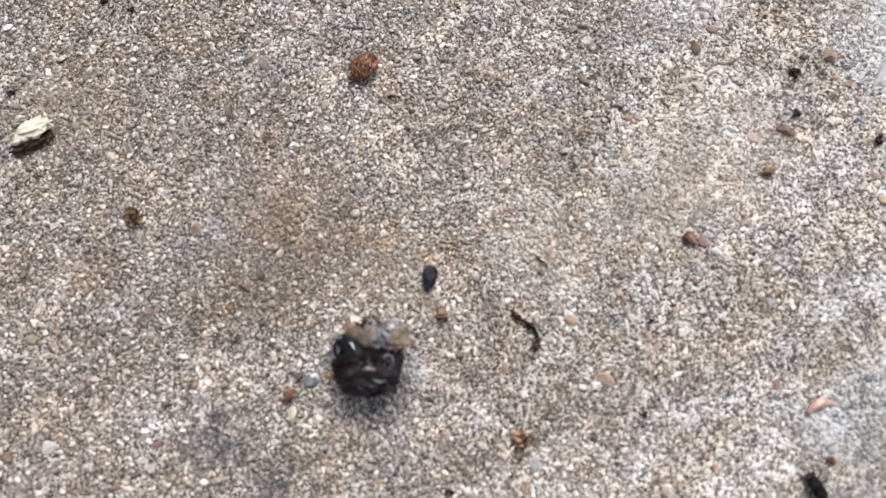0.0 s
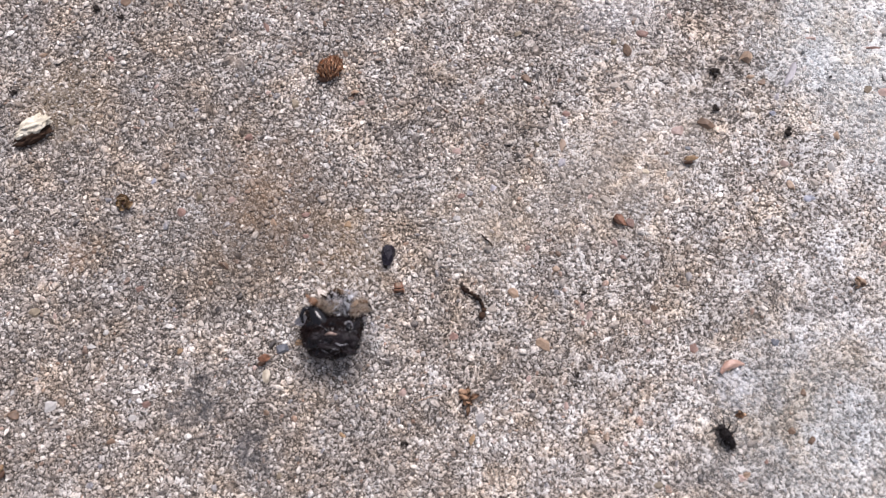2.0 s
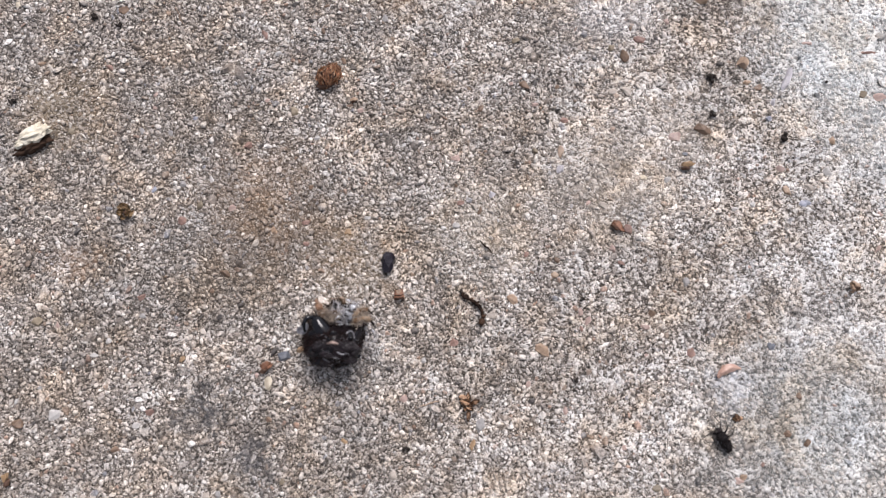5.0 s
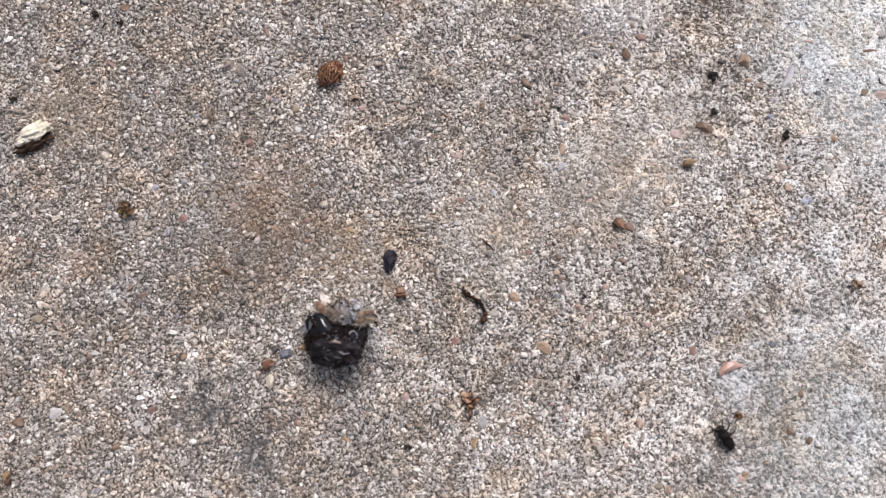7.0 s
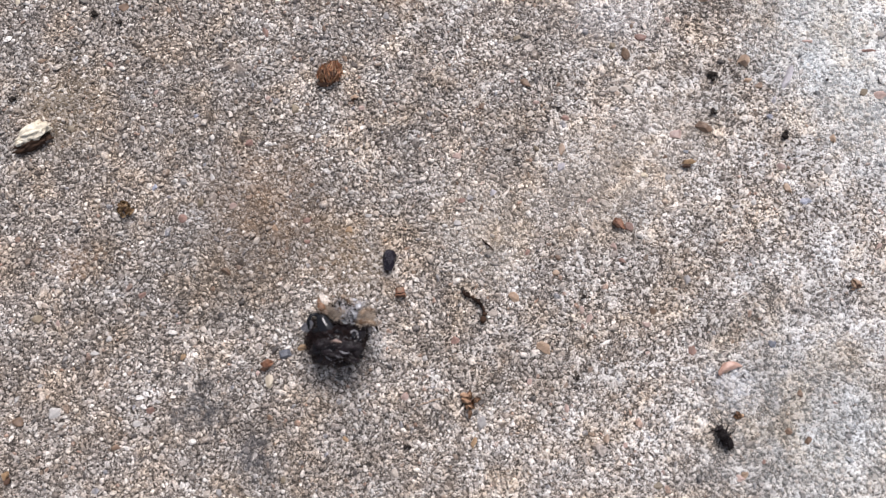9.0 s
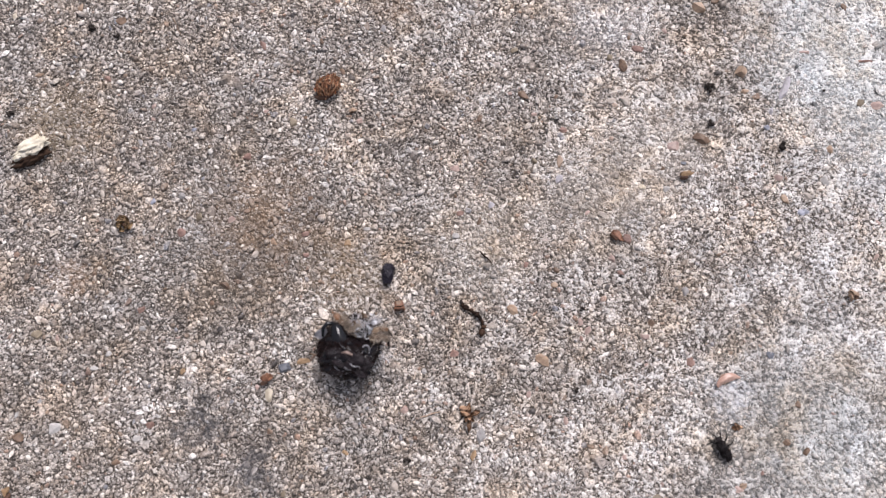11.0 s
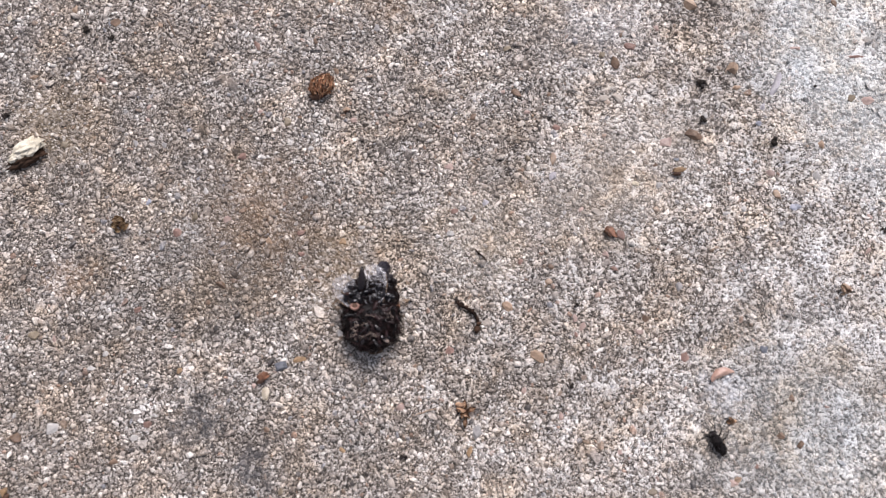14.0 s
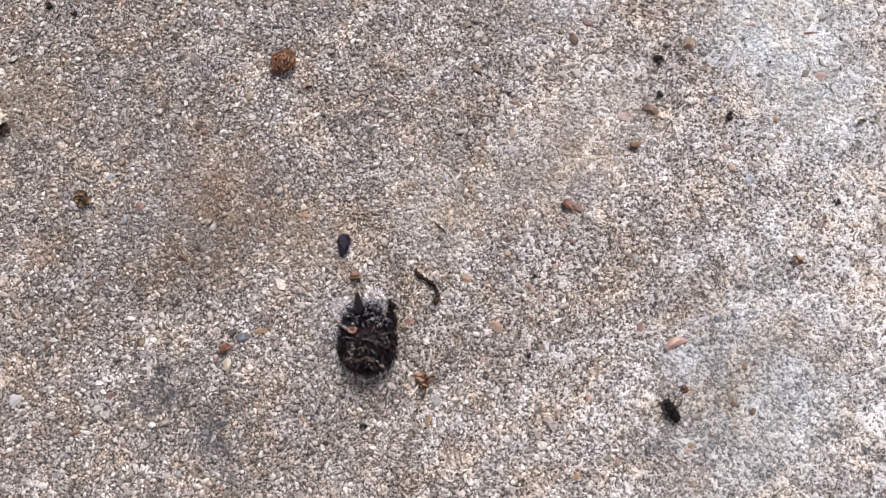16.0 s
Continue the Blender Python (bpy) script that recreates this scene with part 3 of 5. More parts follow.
pebble(0.02364, 0.01400, 1.4, 1.0, 80, "red", 0.4)
pebble(-0.00349, 0.03539, 1.4, 1.2, 0, "white", 0.3)
pebble(-0.00811, 0.00857, 1.7, 1.3, 40, "white", 0.3)
pebble(-0.03111, 0.00095, 1.6, 1.3, 40, "beige", 0.3)
pebble(-0.02406, 0.01625, 1.7, 1.4, 0, "white", 0.3)
pebble(-0.06471, 0.01881, 1.7, 1.4, 0, "white", 0.3)
pebble(-0.07137, 0.01409, 1.5, 1.2, 20, "white", 0.4)
pebble(-0.06102, 0.00163, 1.5, 1.1, -20, "white", 0.4)
pebble(-0.01919, 0.03801, 1.8, 1.4, 20, "white", 0.3)
pebble(-0.01948, 0.04089, 1.6, 1.2, 0, "beige", 0.4)
pebble(0.07700, -0.01438, 1.7, 1.2, 20, "grey", 0.3)
pebble(0.05311, -0.01546, 2.0, 1.3, 30, "tan", 0.3)
pebble(0.02980, -0.02044, 3.2, 1.7, 78, "ochre", 0.3)
pebble(0.07166, 0.03863, 2.0, 1.6, 0, "blue", 0.2)
pebble(0.07943, 0.02129, 2.7, 1.7, -35, "tan", 0.4)



def small_stones():
    """Reddish and ochre chips strewn among the sand."""
    rnd = random.Random(61)
    for k in range(170):
        x, y = rnd.uniform(-0.095, 0.105), rnd.uniform(-0.032, 0.095)
        size = rnd.uniform(1.1, 2.5)
        if -0.036 < x < -0.006 and 0.002 < y < 0.032:
            continue
        if all((x - a) ** 2 + (y - b) ** 2 > (r + size * 0.0006) ** 2 for a, b, r in STONES):
            pebble(x, y, size, size * rnd.uniform(0.55, 0.85), rnd.uniform(0, 180), rnd.choice(("red", "beige", "pink", "brown", "grey", "olive", "white", "beige", "grey", "pink", "tan", "brown")), rnd.uniform(0.1, 0.35))


small_stones()


# ---- loose things on the slab ----
def on(x, y):
    return x, y, height(x, y) + 0.0002


def bark_flake():
    r = root("bark_flake", *on(-0.08877, 0.05619), 26)
    part("bark", lump(3.7, 1.15, 0.9, 0.4, 3, 4, None, 2.6, centre=(-0.9, -1.1, 0.8)), M["bark"], r, "dark rotten bark edge")
    bm = lump(3.3, 1.75, 1.0, 0.45, 11, 4, None, 2.6, centre=(0.9, 0.6, 1.7))
    for v in bm.verts:
        if v.co.x < 0:
            v.co.y *= max(0.3, 1 + v.co.x * 170)
    part("wood", bm, M["flake"], r, "pale cream crumbly wood")
    part("splinter", lump(1.3, 0.6, 0.6, 0.3, 15, 3, None, 2.0, centre=(-2.3, -0.2, 1.6)), M["flake"], r)
    return tagged(r, "cream crumb of rotten wood with dark bark underside", "wood chip")


def husk():
    """A dry frayed seed husk: a core wrapped in many narrow curled scales."""
    rnd = random.Random(5)
    r = root("seed_husk", *on(-0.02682, 0.06846), 20)
    r.scale = (1.18, 1.02, 1.0)
    # core coloured dark as shade in the gaps between scales
    part("core", lump(1.85, 1.6, 1.25, 0.32, 21, 4, None, 2.4, centre=(0, 0, 1.25)), M["split"], r)
    # added dark lump for the shadow at the husk's lower left
    part("dark_base", lump(1.8, 1.0, 0.8, 0.3, 23, 3, centre=(-0.9, -1.3, 0.8)), M["split"], r, "dark lump standing in for shade at the base")
    for i in range(78):
        a = rnd.uniform(0, 6.283)
        el = math.asin(rnd.uniform(0.05, 1.0))
        ln = rnd.uniform(1.3, 2.3)
        bm = sheet([(-ln * 0.5, 0.07), (-ln * 0.2, 0.17), (ln * 0.2, 0.17), (ln * 0.5, 0.05)], 0.12, 0.8, i, 0.2, 4)
        ob = part("scale", bm, M["husk" if i % 3 else "straw"], r)
        d = Vector((math.cos(a) * math.cos(el), math.sin(a) * math.cos(el), math.sin(el)))
        along = Vector((0.45, 0.9, 0.0)) + Vector((rnd.gauss(0, 0.2), rnd.gauss(0, 0.2), 0))
        along -= d * along.dot(d) * 0.85
        q = along.to_track_quat("Y", "Z")
        c = Vector((d.x * 2.15, d.y * 1.85, 1.4 + d.z * 1.5)) * 0.001
        ob.matrix_basis = Matrix.Translation(c * 1.03) @ q.to_matrix().to_4x4() @ pose(0, 0, 0, rnd.uniform(0, 55), rnd.uniform(-50, 50), 0)
    return tagged(r, "dry brown frayed seed husk lying on concrete", "husk")


def curled_bud():
    rnd = random.Random(8)
    r = root("curled_bud_scale", *on(-0.06880, 0.04026), -30)
    r.scale = (1.2, 1.2, 1.2)
    part("core", lump(0.7, 0.55, 0.5, 0.25, 31, 2, centre=(0, 0, 0.5)), M["split"], r)
    for i in range(10):
        ln = rnd.uniform(1.2, 1.8)
        ob = part("scale", sheet([(0, 0.3), (ln * 0.4, 0.5), (ln * 0.8, 0.35), (ln, 0.08)], 0.1, 0.8, i + 40, 0.25, 4), M["curl"], r)
        a = i * 0.628
        ob.matrix_basis = pose(math.cos(a) * 0.0010, math.sin(a) * 0.0008, 0.0005 + 0.0001 * (i % 4), 20 + rnd.uniform(-10, 25), rnd.uniform(-35, 35), math.degrees(a) + 20)
    return tagged(r, "small curled ochre bud scale on concrete", "bud scale")


def black_seed():
    r = root("black_seed", *on(-0.01498, 0.02831), -8)
    bm = bmesh.new()
    rows = [(-2.1, 0.8, 0.15), (-1.1, 1.15, 0.3), (0.3, 1.45, -0.15), (1.3, 1.4, 0.25), (2.0, 0.8, -0.1)]
    rings = []
    for y, w, twist in rows:
        rings.append([bm.verts.new((w * math.cos(a) * 0.001, y * 0.001, (1.05 + 0.72 * w * math.sin(a)) * 0.001))
                      for a in [2 * math.pi * k / 5 + 0.95 + twist for k in range(5)]])
    for a, b in zip(rings, rings[1:]):
        for k in range(5):
            bm.faces.new((a[k], b[k], b[(k + 1) % 5], a[(k + 1) % 5]))
    bm.faces.new(rings[0])
    bm.faces.new(list(reversed(rings[-1])))
    bmesh.ops.recalc_face_normals(bm, faces=bm.faces[:])
    bmesh.ops.triangulate(bm, faces=bm.faces[:])
    part("seed_coat", bm, M["seed"], r, "ridged blue-black shell", False)
    part("seed_tip", tube([(0, -1.8, 1.0), (-0.1, -2.2, 0.8), (-0.2, -2.5, 0.6)], [0.42, 0.3, 0.12], 6), M["soot"], r)
    return tagged(r, "ridged blue-black seed lying on concrete", "seed")


def wood_chip():
    r = root("orange_wood_chip", *on(-0.01284, 0.02176), 4)
    r.scale = (0.88, 0.9, 0.9)
    bm = bmesh.new()
    bmesh.ops.create_cube(bm, size=1)
    for v in bm.verts:
        v.co = Vector((v.co.x * 2.5 * (0.75 if v.co.y > 0 else 1), v.co.y * 2.2, v.co.z * 1.1 + 0.6)) * 0.001
    bmesh.ops.bevel(bm, geom=bm.edges[:], offset=0.00012, segments=1, affect="EDGES")
    part("chip_body", bm, M["chip"], r, "orange-brown bark layer")
    for y, z, r1 in ((-0.85, 1.02, 0.26), (-0.15, 1.08, 0.14)):
        part("dark_layer", tube([(-1.05, y, z), (0, y - 0.08, z + 0.06), (1.05, y, z)], [r1, r1 * 1.15, r1], 6, 0.3, 1), M["bark"], r, "dark split layer")
    part("pale_tip", chunk(0.85, 0.6, 0.3, 3, 14, -0.8, 0.1, (0.05, 0.62, 1.1)), M["tan"], r, "pale worn corner", False)
    return tagged(r, "small orange-brown layered bark chip", "bark chip")


def bark_bit(x, y, rz, long, wide, mat, label, seed, shade="split"):
    r = root("bark_crumb", *on(x, y), rz)
    part("bark_shell", chunk(long * 0.46, wide * 0.40, wide * 0.36, seed, 17, -0.8, 0.08, (0, wide * 0.10, wide * 0.34)), M[mat], r, "", False)
    # solid lump; the darkness of a hollow is put into its colour
    part("dark_hollow", chunk(long * 0.36, wide * 0.26, wide * 0.30, seed + 4, 15, -0.8, 0.1, (-long * 0.12, -wide * 0.26, wide * 0.36)), M[shade], r, "dark lump in place of a hollow", False)
    part("splinter", lump(long * 0.24, wide * 0.10, wide * 0.10, 0.5, seed + 9, 2, None, 2.2, 0.3, (long * 0.3, -wide * 0.1, wide * 0.45)), M[mat], r)
    return tagged(r, label, "bark crumb")


def crumble(x, y, n, spread, mat, label, seed, size=1.0):
    rnd = random.Random(seed)
    r = root("crumbled_husk", *on(x, y), rnd.uniform(0, 360))
    for i in range(n):
        ln = rnd.uniform(0.8, 1.7) * size
        if i % 4:
            ob = part("flake", sheet([(0, 0.3), (ln * 0.5, 0.55), (ln, 0.15)], 0.12, 0.5, seed + i, 0.3, 4), M[mat], r)
        else:
            ob = part("crumb", chunk(ln * 0.5, ln * 0.35, ln * 0.3, seed + i, 13, -0.8, 0.1), M["split" if i % 8 else mat], r, "", False)
        ob.matrix_basis = pose(rnd.gauss(0, spread) * 0.001, rnd.gauss(0, spread * 0.6) * 0.001, rnd.uniform(0.4, 0.9) * 0.001,
                               rnd.uniform(-40, 40), rnd.uniform(-40, 40), rnd.uniform(0, 360))
    return tagged(r, label, "husk crumbs")


def twig():
    r = root("curled_twig", *on(0.00218, 0.01856), 0)
    pts = [(-2.5, 3.2, 0.6), (-1.9, 2.5, 0.7), (-0.9, 1.9, 0.8), (0.3, 1.2, 0.8), (1.2, 0.2, 0.75), (1.7, -1.0, 0.7), (1.6, -2.2, 0.6), (1.2, -3.2, 0.5)]
    part("stem", tube(pts, [0.24, 0.42, 0.24, 0.34, 0.27, 0.38, 0.32, 0.2], 8, 1.1, 4), M["twig"], r)
    part("knot", lump(0.6, 0.45, 0.45, 0.35, 9, 2, centre=(-1.6, 2.4, 0.8)), M["twig"], r)
    part("knot", lump(0.6, 0.75, 0.5, 0.35, 12, 2, centre=(1.4, -2.6, 0.7)), M["bark"], r)
    for k, (x, y, q) in enumerate(((-0.5, 1.9, 0.34), (0.6, 0.9, 0.4), (1.55, -0.5, 0.36), (1.0, 0.6, 0.3), (1.8, -1.6, 0.42), (-2.2, 2.9, 0.4))):
        part("bark_scale", lump(q * 1.3, q * 0.8, q, 0.6, 200 + k, 2, None, 2.6, k * 0.9, (x, y, 0.9)), M["twig" if k % 2 else "bark"], r)
    part("bud", lump(0.35, 0.55, 0.35, 0.2, 14, 2, centre=(-2.5, 3.5, 0.7)), M["soot"], r)
    return tagged(r, "short dark curved dry twig on concrete", "twig")


def pink_bean():
    r = root("pink_stone_sliver", *on(0.05187, 0.00543), 18)
    bm = lump(2.5, 0.85, 0.7, 0.16, 6, 4, centre=(0, 0, 0.6))
    for v in bm.verts:
        v.co.y -= (v.co.x ** 2) * 150
    part("stone", bm, M["bean"], r)
    part("pale_edge", lump(1.4, 0.4, 0.35, 0.2, 7, 2, centre=(-0.8, -0.75, 0.35)), M["tan"], r)
    return tagged(r, "pinkish bean-shaped stone sliver on pale concrete", "stone")


def soot_crumb(x, y, size, seed):
    rnd = random.Random(seed)
    size *= 0.85
    r = root("black_soil_crumb", *on(x, y), rnd.uniform(0, 360))
    for i in range(7):
        part("crumb", lump(size * rnd.uniform(0.12, 0.30), size * rnd.uniform(0.10, 0.24), size * 0.2, 0.6, seed + i, 2, None, 2.6,
                           centre=(rnd.gauss(0, size * 0.2), rnd.gauss(0, size * 0.2), size * 0.2)), M["soot"], r)
    return tagged(r, "tiny black crumb of soil on concrete", "soil crumb")


def dead_fly():
    r = root("dead_fly", *on(0.04957, -0.00825), 24)
    r.scale = (0.56, 0.68, 0.7)
    part("thorax", lump(1.8, 1.9, 1.6, 0.18, 2, 3, centre=(0, 0.7, 1.7)), M["body"], r)
    part("abdomen", lump(1.75, 2.3, 1.5, 0.2, 3, 3, centre=(0.25, -1.6, 1.4)), M["body"], r)
    head = part("head", lump(1.35, 0.9, 1.1, 0.05, 4, 3, centre=(-0.1, 2.9, 1.5)), M["body"], r)
    for s in (-1, 1):
        part("eye", lump(0.6, 0.6, 0.8, 0.03, 5, 2, centre=(-0.1 + s * 0.95, 3.1, 1.6)), M["eye"], head)
        w = part("wing", sheet([(0, 0.25), (-1.5, 0.9), (-3.2, 1.15), (-4.6, 0.9), (-5.4, 0.2)], 0.03, 0.1, 6 + s, 0.25, 6), M["membrane"], r, "smoky clear wing")
        w.matrix_basis = pose(s * 0.0010, 0.0008, 0.0024, 14, s * 40, 16 if s > 0 else -10) @ Matrix.Diagonal((0.6, 0.72, 1, 1))
    legs = [((-1.0, 2.0, 1.2), (-2.6, 3.4, 1.8), (-5.6, 2.4, 0.2)), ((-0.5, 2.4, 1.5), (-0.6, 4.4, 2.4), (-1.8, 6.2, 0.9)),
            ((0.7, 2.3, 1.4), (1.6, 4.6, 2.2), (0.9, 7.4, 0.8)), ((1.3, 1.2, 1.1), (3.2, 2.6, 1.9), (4.9, 4.6, 0.2)),
            ((1.4, 0.2, 1.0), (3.6, 0.3, 1.7), (6.4, 1.3, 0.2)), ((-1.3, -0.2, 0.9), (-2.7, -0.8, 1.4), (-3.9, -2.8, 0.2))]
    for i, (a, b, c) in enumerate(legs):
        c = (c[0] * 1.0, c[1] * 1.1, c[2])
        m1 = tuple((p + q) / 2 for p, q in zip(b, c))
        leg = part("leg", tube([a, tuple((p + q) / 2 for p, q in zip(a, b)), b], [0.16, 0.22, 0.15], 6), M["body"], r)
        part("shin", tube([b, m1, c], [0.13, 0.10, 0.06], 6), M["body"], leg)
    rnd = random.Random(3)
    hairs = []
    for i in range(420):
        d = Vector((rnd.gauss(0, 1), rnd.gauss(0, 1), abs(rnd.gauss(0, 1)))).normalized()
        c = Vector((0, 0.7, 1.7)) if i % 2 else Vector((0.25, -1.6, 1.4))
        e = Vector((1.7, 1.9, 1.55)) if i % 2 else Vector((1.65, 2.4, 1.35))
        hairs.append((c + Vector((d.x * e.x, d.y * e.y, d.z * e.z)), d + Vector((rnd.gauss(0, 0.3), -0.4 + rnd.gauss(0, 0.3), 0)), rnd.uniform(0.2, 0.55), Vector((0, -0.15, 0))))
    part("bristles", hair_coat(hairs, 0.03, 2), M["fur"], r)
    return tagged(r, "small dead black fly with stiff legs", "fly")


bark_flake()
husk()
curled_bud()
black_seed()
wood_chip()
twig()
pink_bean()
dead_fly()
bark_bit(0.04726, 0.04704, 12, 3.4, 2.1, "leaf", "small brown bark crumb with dark underside", 51)
bark_bit(0.03207, 0.03451, -40, 3.3, 2.3, "chip", "reddish brown bark crumb with dark hollow side", 57)
bark_bit(-0.03954, 0.00809, 18, 2.9, 2.3, "chip", "tiny rust-brown bark crumb", 63)
bark_bit(-0.02182, 0.06333, 8, 2.0, 1.3, "tan", "tiny dark-edged plant crumb", 69)
crumble(0.00013, -0.00001, 17, 0.5, "chaff", "crumbled orange-brown husk fragments", 71, 1.45)
crumble(0.05309, -0.00439, 4, 0.45, "chaff", "tiny orange bark flakes beside a dead fly", 77)
crumble(0.07915, 0.02080, 5, 0.6, "tan", "small ochre dry leaf fragments", 83)
def fibre(x, y, dx, dy, thick, mat, label, seed):
    rnd = random.Random(seed)
    r = root("dry_fibre", *on(x, y), 0)
    pts = [(dx * u + rnd.uniform(-0.2, 0.2), dy * u + rnd.uniform(-0.2, 0.2), 0.45 + 0.25 * math.sin(u * 9)) for u in (-0.5, -0.3, -0.1, 0.1, 0.3, 0.5)]
    part("strand", tube(pts, [thick * k for k in (0.6, 1, 0.9, 1, 0.8, 0.4)], 6, 0.5, seed), M[mat], r)
    part("node", lump(thick * 1.5, thick * 1.3, thick * 1.2, 0.3, seed, 2, centre=pts[2]), M[mat], r)
    return tagged(r, label, "plant fibre")


fibre(0.00517, 0.03094, 2.6, -2.6, 0.16, "twig", "thin dark dry root fibre on concrete", 301)
fibre(-0.00749, 0.00017, 4.2, 1.2, 0.13, "tan", "thin straw-coloured dry fibre on concrete", 302)
fibre(-0.05932, 0.08328, 1.6, -3.8, 0.12, "brown", "thin brown dry fibre on concrete", 303)
bark_bit(-0.08936, -0.01202, 70, 3.0, 2.2, "leaf", "olive-brown bark crumb on concrete", 310)
soot_crumb(0.05396, 0.06572, 2.7, 90)
soot_crumb(0.05378, 0.05778, 1.9, 95)
soot_crumb(0.06840, 0.05237, 2.5, 101)
soot_crumb(-0.07786, 0.08387, 1.9, 107)
soot_crumb(-0.06828, 0.09063, 1.8, 113)
soot_crumb(-0.07226, 0.08169, 1.4, 119)
soot_crumb(-0.09432, 0.06487, 2.0, 125)
soot_crumb(0.02181, 0.00390, 1.5, 131)
soot_crumb(0.02417, 0.01990, 1.2, 137)
soot_crumb(-0.01200, -0.00842, 1.6, 143)
soot_crumb(0.07852, 0.06451, 1.0, 149)
soot_crumb(0.08931, 0.03258, 1.9, 151)
crumble(0.09716, 0.05135, 4, 1.2, "tan", "thin dry straw-coloured plant bits", 157)


# ---- the bee ----
BEE_BACK = pose(0, 0, 0, 128) @ pose(0, 0, 0, 0, 0, 180)


def belly(dx, dy, dz):
    """A point given as it lies when the bee is on its back, in the bee's own space."""
    return tuple(BEE_BACK.to_3x3().inverted() @ Vector((dx, dy, dz)))


def shell_band(y0, y1, rx, ry, rz, cy, cz, grow, seed):
    """One overlapping abdomen plate: a band of an ellipsoid with a turned rim."""
    bm = bmesh.new()
    rings = []
    n = 30
    for i in range(6):
        u = i / 5
        y = y0 + (y1 - y0) * u
        k = math.sqrt(max(0.02, 1 - ((y - cy) / ry) ** 2)) * (1 + grow * (0.5 - u))
        rings.append([bm.verts.new((rx * k * math.cos(2 * math.pi * j / n) * 0.001, y * 0.001,
                                    (cz + rz * k * math.sin(2 * math.pi * j / n)) * 0.001)) for j in range(n)])
    for a, b in zip(rings, rings[1:]):
        for j in range(n):
            bm.faces.new((a[j], a[(j + 1) % n], b[(j + 1) % n], b[j]))
    bmesh.ops.solidify(bm, geom=bm.faces[:], thickness=0.00012)
    bmesh.ops.recalc_face_normals(bm, faces=bm.faces[:])
    return bm


def limb(bee, name, a, b, c, d, thick, mats, label=""):
    """A jointed leg from the body outwards: thigh, shin and foot; it turns about its joint at the body."""
    base = Vector(a)
    rel = [tuple(Vector(p) - base) for p in (a, b, c, d)]
    half = [tuple((Vector(p) + Vector(q)) / 2) for p, q in zip(rel, rel[1:])]
    leg = part(name, tube([rel[0], half[0], rel[1]], [thick * 0.8, thick * 1.25, thick * 0.85], 8), M[mats[0]], bee, label)
    leg.location = base * 0.001
    part("shin", tube([rel[1], half[1], rel[2]], [thick * 0.7, thick, thick * 0.75], 8), M[mats[1]], leg)
    part("foot", tube([rel[2], half[2], rel[3]], [thick * 0.55, thick * 0.45, thick * 0.2], 6, 0.3), M[mats[2]], leg)
    rnd = random.Random(name + str(a))
    hairs = []
    for p, q in ((rel[0], rel[1]), (rel[1], rel[2])):
        for i in range(60):
            u = rnd.random()
            dirn = Vector((rnd.gauss(0, 1), rnd.gauss(0, 1), rnd.gauss(0, 1))).normalized()
            hairs.append((Vector(p).lerp(Vector(q), u) + dirn * thick * 0.6, dirn, rnd.uniform(0.4, 0.9), Vector((0, 0, 0))))
    part("leg_hair", hair_coat(hairs, 0.045, 4), M[mats[3]], leg)
    return leg


